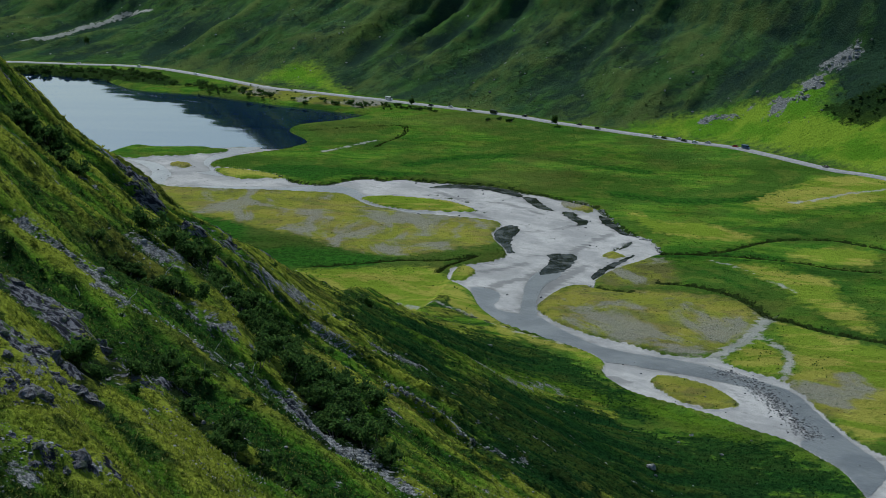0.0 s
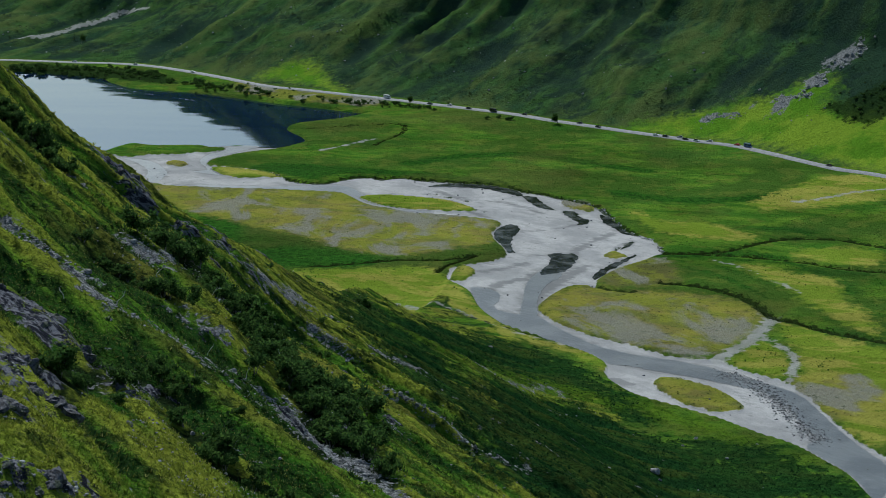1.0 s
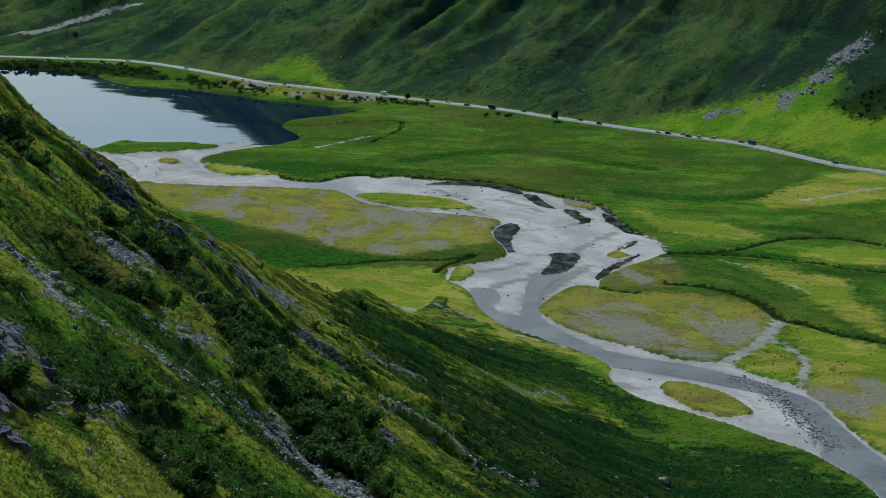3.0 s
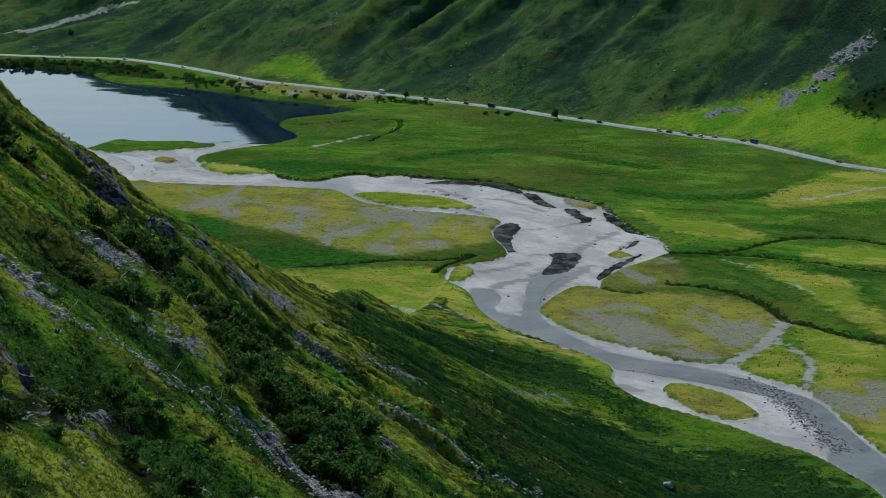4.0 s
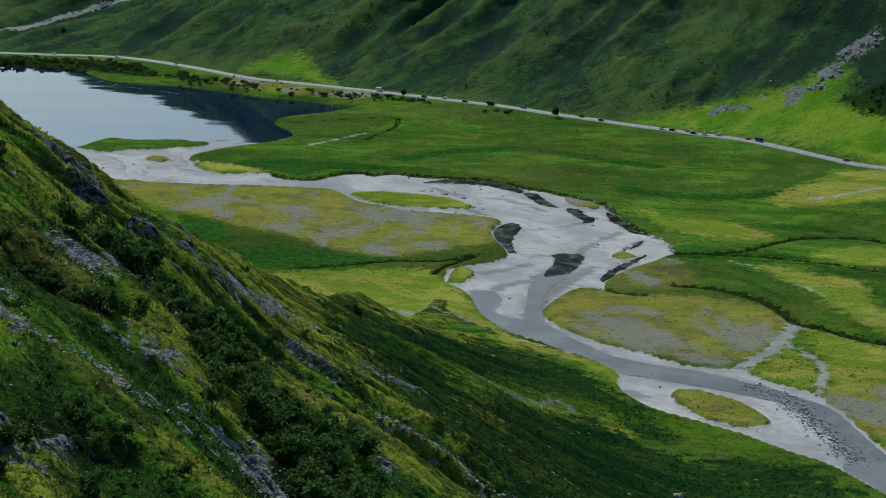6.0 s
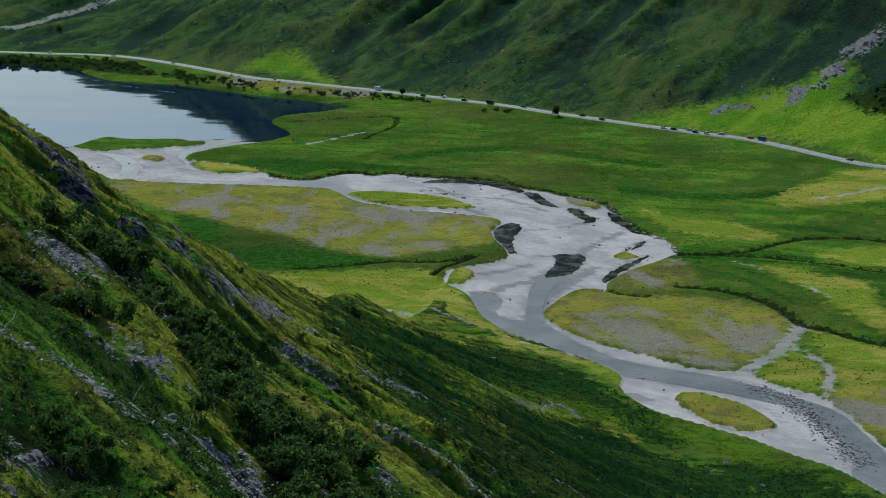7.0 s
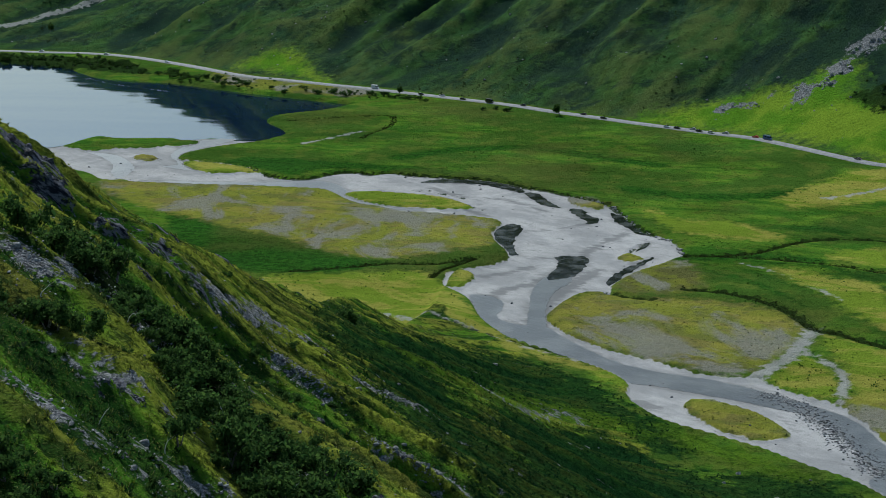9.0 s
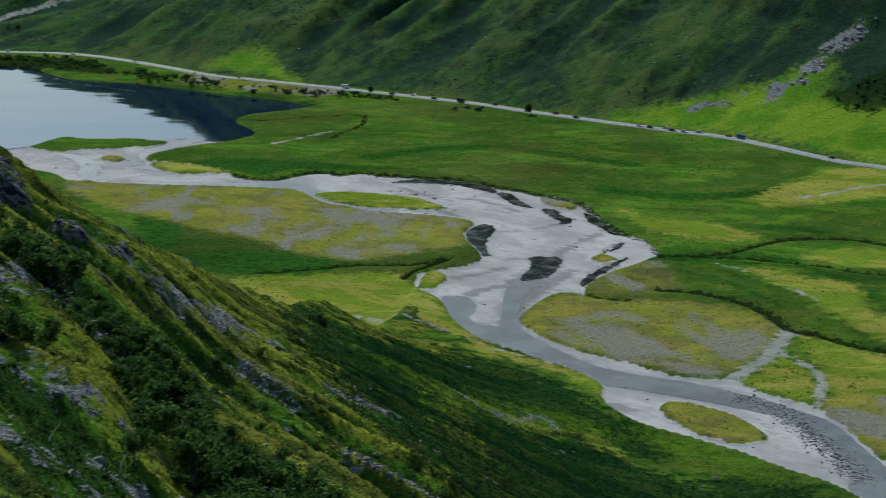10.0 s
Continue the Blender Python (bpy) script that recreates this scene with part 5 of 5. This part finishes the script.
scatter("heather_clumps", scrub, [tuft_shape(70 + k, 12, 1.4, 0.8, 0.85) for k in range(5)], HEATHER, "dark heather and bracken clumps on the far hillside", "heather", seed=14)
spit = along(STONE_SPIT, 8, 420, rnd, 0.2, 0.9)
scatter("spit_stones", spit, [pebble_shape(30 + k) for k in range(5)], STONES, "dark and pale stones of a spit in the lake", "stones", lift=0.0, tilt=0.4, seed=9)
bar = along([(112, 614), (120, 604), (125, 591), (128, 578), (130, 564), (133, 548), (135, 540)], 8, 1700, rnd, 0.3, 1.1)
scatter("cobbles", bar, [pebble_shape(10 + k) for k in range(6)], STONES, "wet grey cobbles in the river's shallow riffle", "cobbles", lift=0.1, tilt=0.4, seed=6)
specks = []
for points, count in ((WEST_FLAT, 150), (EAST_FLAT, 90), (BEND_FLAT, 30), (LOWER_ISLE, 60), (LONG_ISLE, 50), (LOOP_FIELD, 60), (EAST_FIELD, 120), (PALE_FIELD, 40), (REED_ISLE, 80)):
    specks += [(x, y, 0.12 + 0.45 * rnd.random() ** 3) for x, y in inside(points, count, rnd)]
for points, width in ((DITCH_A, 4), (DITCH_B, 5), (DITCH_C, 4), (DITCH_D, 4), (DITCH_E, 2), (DITCH_F, 3), (NORTH_BANK[8:25], 3)):
    specks += along(points, width, 300, rnd, 0.35, 0.9)
scatter("rush_clumps", specks, [tuft_shape(40 + k, 12, 1.0, 0.35, 0.5) for k in range(5)], RUSH, "dark rush clumps dotted over the valley floor", "rushes", seed=7)


# shrubs and trees
def tube(bm, a, b, ra, rb, sides=6):
    """A tapered limb from a to b."""
    way = (b - a).normalized()
    side = way.orthogonal().normalized()
    up = way.cross(side)
    rings = []
    for p, r in ((a, ra), (b, rb)):
        rings.append([bm.verts.new(p + (side * math.cos(t) + up * math.sin(t)) * r) for t in np.arange(sides) * 2 * math.pi / sides])
    for k in range(sides):
        bm.faces.new((rings[0][k], rings[0][(k + 1) % sides], rings[1][(k + 1) % sides], rings[1][k]))
    bm.faces.new(rings[1])


def shrub(name, seed, high, wide, leaves, label, category, group, stems=3, leaf=0.24):
    """A bush or small tree: forked stems and a ragged crown of small leaf sprays."""
    r = random.Random(seed)
    root = new(name)
    wood, tips = bmesh.new(), []
    for _ in range(stems):
        a = r.uniform(0, 6.28)
        base = Vector((0.15 * math.cos(a), 0.15 * math.sin(a), -0.3))
        knee = base + Vector((math.cos(a) * wide * 0.18, math.sin(a) * wide * 0.18, high * r.uniform(0.35, 0.5)))
        tube(wood, base, knee, 0.035 * high, 0.022 * high)
        for _ in range(4):
            b = a + r.uniform(-1.3, 1.3)
            out = wide * r.uniform(0.18, 0.5)
            tip = Vector((knee.x + math.cos(b) * out, knee.y + math.sin(b) * out, high * r.uniform(0.45, 1.0)))
            tube(wood, knee, tip, 0.018 * high, 0.005 * high, 5)
            tips += [tip, knee.lerp(tip, 0.6), tip + Vector((r.uniform(-1, 1), r.uniform(-1, 1), r.uniform(-1.2, 0.2))) * wide * 0.16]
    part("trunk", wood, BARK, root)
    rr = np.random.RandomState(seed)
    centres = np.array([tuple(t) for t in tips])
    c = centres[rr.randint(0, len(centres), leaves)]
    p = c + rr.normal(0, 1, (leaves, 3)) * (wide * 0.105, wide * 0.105, high * 0.085)
    p[:, 2] = np.maximum(p[:, 2], 0.05 + 0.2 * rr.rand(leaves))
    n1 = rr.normal(0, 1, (leaves, 3))
    n1 /= np.linalg.norm(n1, axis=1)[:, None]
    n2 = np.cross(n1, rr.normal(0, 1, (leaves, 3)))
    n2 /= np.linalg.norm(n2, axis=1)[:, None]
    s = leaf * rr.uniform(0.6, 1.4, (leaves, 1))
    v = np.stack([p - n1 * s, p + n2 * s * 0.6, p + n1 * s, p - n2 * s * 0.6], 1).reshape(-1, 3)
    crown = link("crown", v, np.arange(4 * leaves).reshape(-1, 4), LEAF, False)
    crown.parent = root
    return tagged(root, label, category, group)


def plant(kinds, places, seed):
    """Copies of a few shrubs at x, y and a scale."""
    r = random.Random(seed)
    heights = spread([p[:2] for p in places])
    for k, ((x, y, s), z) in enumerate(zip(places, heights)):
        m = Matrix.LocRotScale((x, y, z - 0.1), Euler((r.uniform(-0.08, 0.08), r.uniform(-0.08, 0.08), r.uniform(0, 6.28))), None)
        if k < len(kinds):
            ob = kinds[k]
            ob.matrix_world = m
        else:
            ob = copy_thing(kinds[k % len(kinds)], m)
        ob.scale = (s, s, s * r.uniform(0.85, 1.15))


slope_kinds = [shrub("shrub", 100 + k, 3.2, 3.4, 1000, "dark leafy shrub growing in the slope's gully", "shrub", "shrubs on the near slope") for k in range(5)]
stand = []
for (points, width), count in zip(THICKETS, (200, 44, 16, 12, 10)):
    stand += along(points, width * 1.15, count, rnd, 0.45, 1.0 if width < 6 else 1.35)
stand += [(-29, 216, 0.9), (-28, 520, 1.3), (-26, 522, 1.0), (-50, 204, 0.7), (-52, 235, 0.6), (-33, 178, 0.6), (-24, 292, 0.6), (-107, 395, 0.9), (-60, 240, 0.7), (-47, 236, 0.6)]
stand += [(-45 + 35 * rnd.random(), 160 + 260 * rnd.random(), 0.25 + 0.3 * rnd.random()) for _ in range(30)]
stand = [tuple(p) for p in only(np.array(stand), lambda c: (c["scree"] < -0.8) & (c["rock"] < 0.5))]
plant(slope_kinds, stand, 21)
bank_kinds = [shrub("lakeside_bush", 200 + k, 4.0, 5.5, 900, "dark green bush between lake shore and road", "bush", "bushes below the road", 4, 0.4) for k in range(4)]
bushes = [(-358, 1421), (-345, 1410), (-331, 1425), (-316, 1419), (-302, 1409), (-286, 1400), (-278, 1395), (-244, 1385), (-197, 1317), (-189, 1306), (-183, 1311), (-176, 1305), (-162, 1298),
          (-154, 1281), (-147, 1294), (-136, 1274), (-201, 1345), (-118, 1261), (-108, 1248), (-85, 1242), (-66, 1228), (-37, 1226), (-33, 1219), (-27, 1223), (-19, 1211), (-8, 1203), (38, 1170), (47, 1161)]
more = [(x + rnd.uniform(-9, 9), y + rnd.uniform(-6, 6), rnd.uniform(0.25, 0.6)) for x, y in bushes]
more += along([(-420, 1440), (-358, 1421), (-316, 1414), (-278, 1396), (-235, 1372)], 9, 40, rnd, 0.3, 0.85)
shade = [(x, y, rnd.uniform(0.2, 0.5)) for x, y in inside(SHADY_A, 40, rnd)] + [(x, y, rnd.uniform(0.3, 0.8)) for x, y in inside(SHORE_SCRUB, 75, rnd)] + along([(-205, 1340), (-165, 1300), (-120, 1268), (-70, 1235), (-20, 1212)], 16, 60, rnd, 0.25, 0.85) + [(x, y, rnd.uniform(0.15, 0.4)) for x, y in inside(EMBANKMENT, 20, rnd)]
plant(bank_kinds, [(x, y, rnd.uniform(0.4, 0.8)) for x, y in bushes] + more + shade, 22)
tree_kind = shrub("roadside_tree", 300, 7.5, 5.0, 1300, "small dark tree standing beside the road", "tree", "lone trees", 2, 0.45)
plant([tree_kind], [(79, 1146, 1.0), (-335, 1533, 1.0), (-27, 1232, 0.7)], 23)


# dead branches
def snag(seed):
    """A bleached bare branch, bent and forked."""
    r = random.Random(seed)
    bm, at, size = bmesh.new(), Vector((0, 0, -0.2)), 0.07
    way = Vector((r.uniform(-0.5, 0.5), r.uniform(-0.5, 0.5), 1)).normalized()
    for k in range(5):
        end = at + way * r.uniform(0.4, 0.6)
        tube(bm, at, end, size, size * 0.78, 6)
        if k > 1:
            fork = (way + Vector((r.uniform(-1, 1), r.uniform(-1, 1), 0.3))).normalized()
            tube(bm, end, end + fork * 0.6, size * 0.6, size * 0.15, 5)
        at, size = end, size * 0.78
        way = (way + Vector((r.uniform(-0.5, 0.5), r.uniform(-0.5, 0.5), r.uniform(-0.4, 0.1)))).normalized()
    return part("dead_branch", bm, DEADWOOD)


snags = [(-30, 214), (-22, 226), (-35, 205), (-46, 196), (-52, 190), (-27, 236), (-18, 220), (-48, 240), (-40, 250), (-33, 182)]
for k, ((x, y), z) in enumerate(zip(snags, spread(snags))):
    ob = tagged(snag(60 + k), "bleached dead branch standing among the shrubs", "dead branch", "dead branches")
    ob.matrix_world = pose(x, y, z, 0, 0, 37 * k)


# vehicles
def shell(sections, material, name, parent, label="", bevel=0.06):
    """A closed hull through cross-sections (x, half width, low, high)."""
    bm = bmesh.new()
    rings = [[bm.verts.new((x, y, z)) for y, z in ((-w, a), (w, a), (w * 1.02, (a + b) / 2), (w * 0.94, b), (-w * 0.94, b), (-w * 1.02, (a + b) / 2))] for x, w, a, b in sections]
    for p, q in zip(rings, rings[1:]):
        for k in range(6):
            bm.faces.new((p[k], p[(k + 1) % 6], q[(k + 1) % 6], q[k]))
    bm.faces.new(rings[0])
    bm.faces.new(rings[-1])
    bmesh.ops.recalc_face_normals(bm, faces=bm.faces[:])
    bmesh.ops.bevel(bm, geom=bm.edges[:], offset=bevel, segments=1, affect="EDGES")
    return part(name, bm, material, parent, label)


def block(name, size, place, material, parent, label=""):
    bm = bmesh.new()
    bmesh.ops.create_cube(bm, size=1.0)
    for v in bm.verts:
        v.co = Vector((v.co.x * size[0] + place[0], v.co.y * size[1] + place[1], v.co.z * size[2] + place[2]))
    bmesh.ops.bevel(bm, geom=bm.edges[:], offset=min(size) * 0.2, segments=1, affect="EDGES")
    return part(name, bm, material, parent, label)


def wheel(x, y, radius, parent):
    bm = bmesh.new()
    bmesh.ops.create_cone(bm, cap_ends=True, segments=16, radius1=radius, radius2=radius, depth=0.22)
    bmesh.ops.bevel(bm, geom=[e for e in bm.edges if e.calc_face_angle(0) > 1], offset=0.04, segments=1, affect="EDGES")
    bmesh.ops.transform(bm, matrix=pose(x, y, radius, 90), verts=bm.verts)
    tyre = part("wheel", bm, RUBBER, parent)
    bm = bmesh.new()
    bmesh.ops.create_cone(bm, cap_ends=True, segments=12, radius1=radius * 0.62, radius2=radius * 0.5, depth=0.26)
    bmesh.ops.transform(bm, matrix=pose(x, y, radius, 90 if y < 0 else -90), verts=bm.verts)
    part("rim", bm, ALLOY, tyre)


def lights(parent, front, rear, half, z):
    for y in (-half, half):
        block("headlight", (0.12, 0.34, 0.16), (front, y, z), LAMP, parent, "clear headlight")
        block("rear_light", (0.10, 0.22, 0.30), (rear, y, z + 0.12), TAIL, parent, "red rear light")


def car(paint, label):
    root = new("car")
    body = shell([(-2.15, 0.78, 0.35, 0.85), (-1.9, 0.88, 0.22, 0.98), (-0.6, 0.90, 0.2, 0.98), (0.9, 0.90, 0.2, 0.95), (1.9, 0.86, 0.22, 0.82), (2.15, 0.72, 0.32, 0.66)], paint, "body", root)
    shell([(-1.75, 0.74, 0.95, 0.99), (-1.2, 0.72, 0.93, 1.40), (0.1, 0.72, 0.93, 1.42), (1.05, 0.76, 0.90, 0.97)], GLASS, "windows", root, "dark glazed windows", 0.03)
    shell([(-1.25, 0.66, 1.38, 1.43), (-0.6, 0.68, 1.41, 1.49), (0.05, 0.66, 1.39, 1.45)], paint, "roof", root, "", 0.02)
    for x in (-1.35, 1.35):
        for y in (-0.82, 0.82):
            wheel(x, y, 0.32, root)
    lights(root, 2.08, -2.1, 0.58, 0.66)
    for y in (-0.98, 0.98):
        block("mirror", (0.14, 0.16, 0.12), (0.75, y, 0.98), paint, root)
    return tagged(root, label, "car", "vehicles on the road")


def van(paint, label):
    root = new("van")
    shell([(-3.0, 0.96, 0.4, 2.55), (-2.85, 1.02, 0.3, 2.68), (1.0, 1.02, 0.3, 2.68), (1.7, 1.0, 0.3, 2.2), (2.3, 0.98, 0.3, 1.35), (2.95, 0.9, 0.35, 1.05)], paint, "body", root, "", 0.08)
    shell([(1.62, 0.93, 1.42, 2.24), (1.9, 0.94, 1.40, 2.03), (2.36, 0.92, 1.34, 1.40)], GLASS, "windscreen", root, "dark glazed windscreen", 0.02)
    for y in (-1.03, 1.03):
        block("side_window", (0.8, 0.03, 0.55), (1.0, y, 1.75), GLASS, root, "dark side window")
        block("side_window", (1.1, 0.03, 0.5), (-1.0, y, 1.85), GLASS, root, "dark side window")
        block("mirror", (0.14, 0.2, 0.3), (1.75, y * 1.1, 1.5), RUBBER, root)
    for x in (-1.75, 1.9):
        for y in (-0.9, 0.9):
            wheel(x, y, 0.36, root)
    lights(root, 2.86, -3.02, 0.7, 0.85)
    return tagged(root, label, "van", "vehicles on the road")


def on_road(x):
    """A place in a lane at that easting, heading along the road."""
    line = rounded(ROAD, False, 20)
    k = int(np.argmin(np.abs(line[:, 0] - x)))
    d = line[k + 1] - line[k - 1]
    d /= np.linalg.norm(d)
    return line[k], d, float(height(line[k:k + 1, 0], line[k:k + 1, 1])[0]) + 0.37


def park(ob, x, lane, back=False):
    p, d, z = on_road(x)
    a = math.atan2(d[1], d[0]) + (math.pi if back else 0)
    ob.matrix_world = Matrix.LocRotScale((p[0] + d[1] * lane, p[1] - d[0] * lane, z), Euler((0, 0, a)), None)


paints = {"white": WHITE, "black": BLACK, "silver": SILVER, "red": RED, "blue": BLUE}
made = {}
for x, shade_name, lane in ((-327, "white", -1.7), (-267, "white", 1.7), (-210, "white", 1.7), (-28, "silver", -1.7), (-12, "black", 1.7), (4, "white", -1.7), (18, "black", 1.7), (56, "black", -1.7),
                            (77, "silver", 1.7), (93, "black", -1.7), (106, "black", 1.7), (143, "white", 1.7), (148.5, "black", 1.7), (155, "silver", -1.7), (161, "black", 1.7), (168, "white", 1.7),
                            (173.5, "silver", -1.7), (189, "red", -1.7), (235, "black", -1.7)):
    if shade_name in made:
        ob = copy_thing(made[shade_name], Matrix())
    else:
        ob = made[shade_name] = car(paints[shade_name], f"{shade_name} car on the asphalt road")
    park(ob, x, lane, lane < 0)
park(van(WHITE, "white high-roofed camper van on the road"), -45, -1.7)
park(van(BLACK, "dark van driving on the asphalt road"), 36, 1.7)
park(van(BLUE, "blue van driving on the asphalt road"), 196, -1.7)
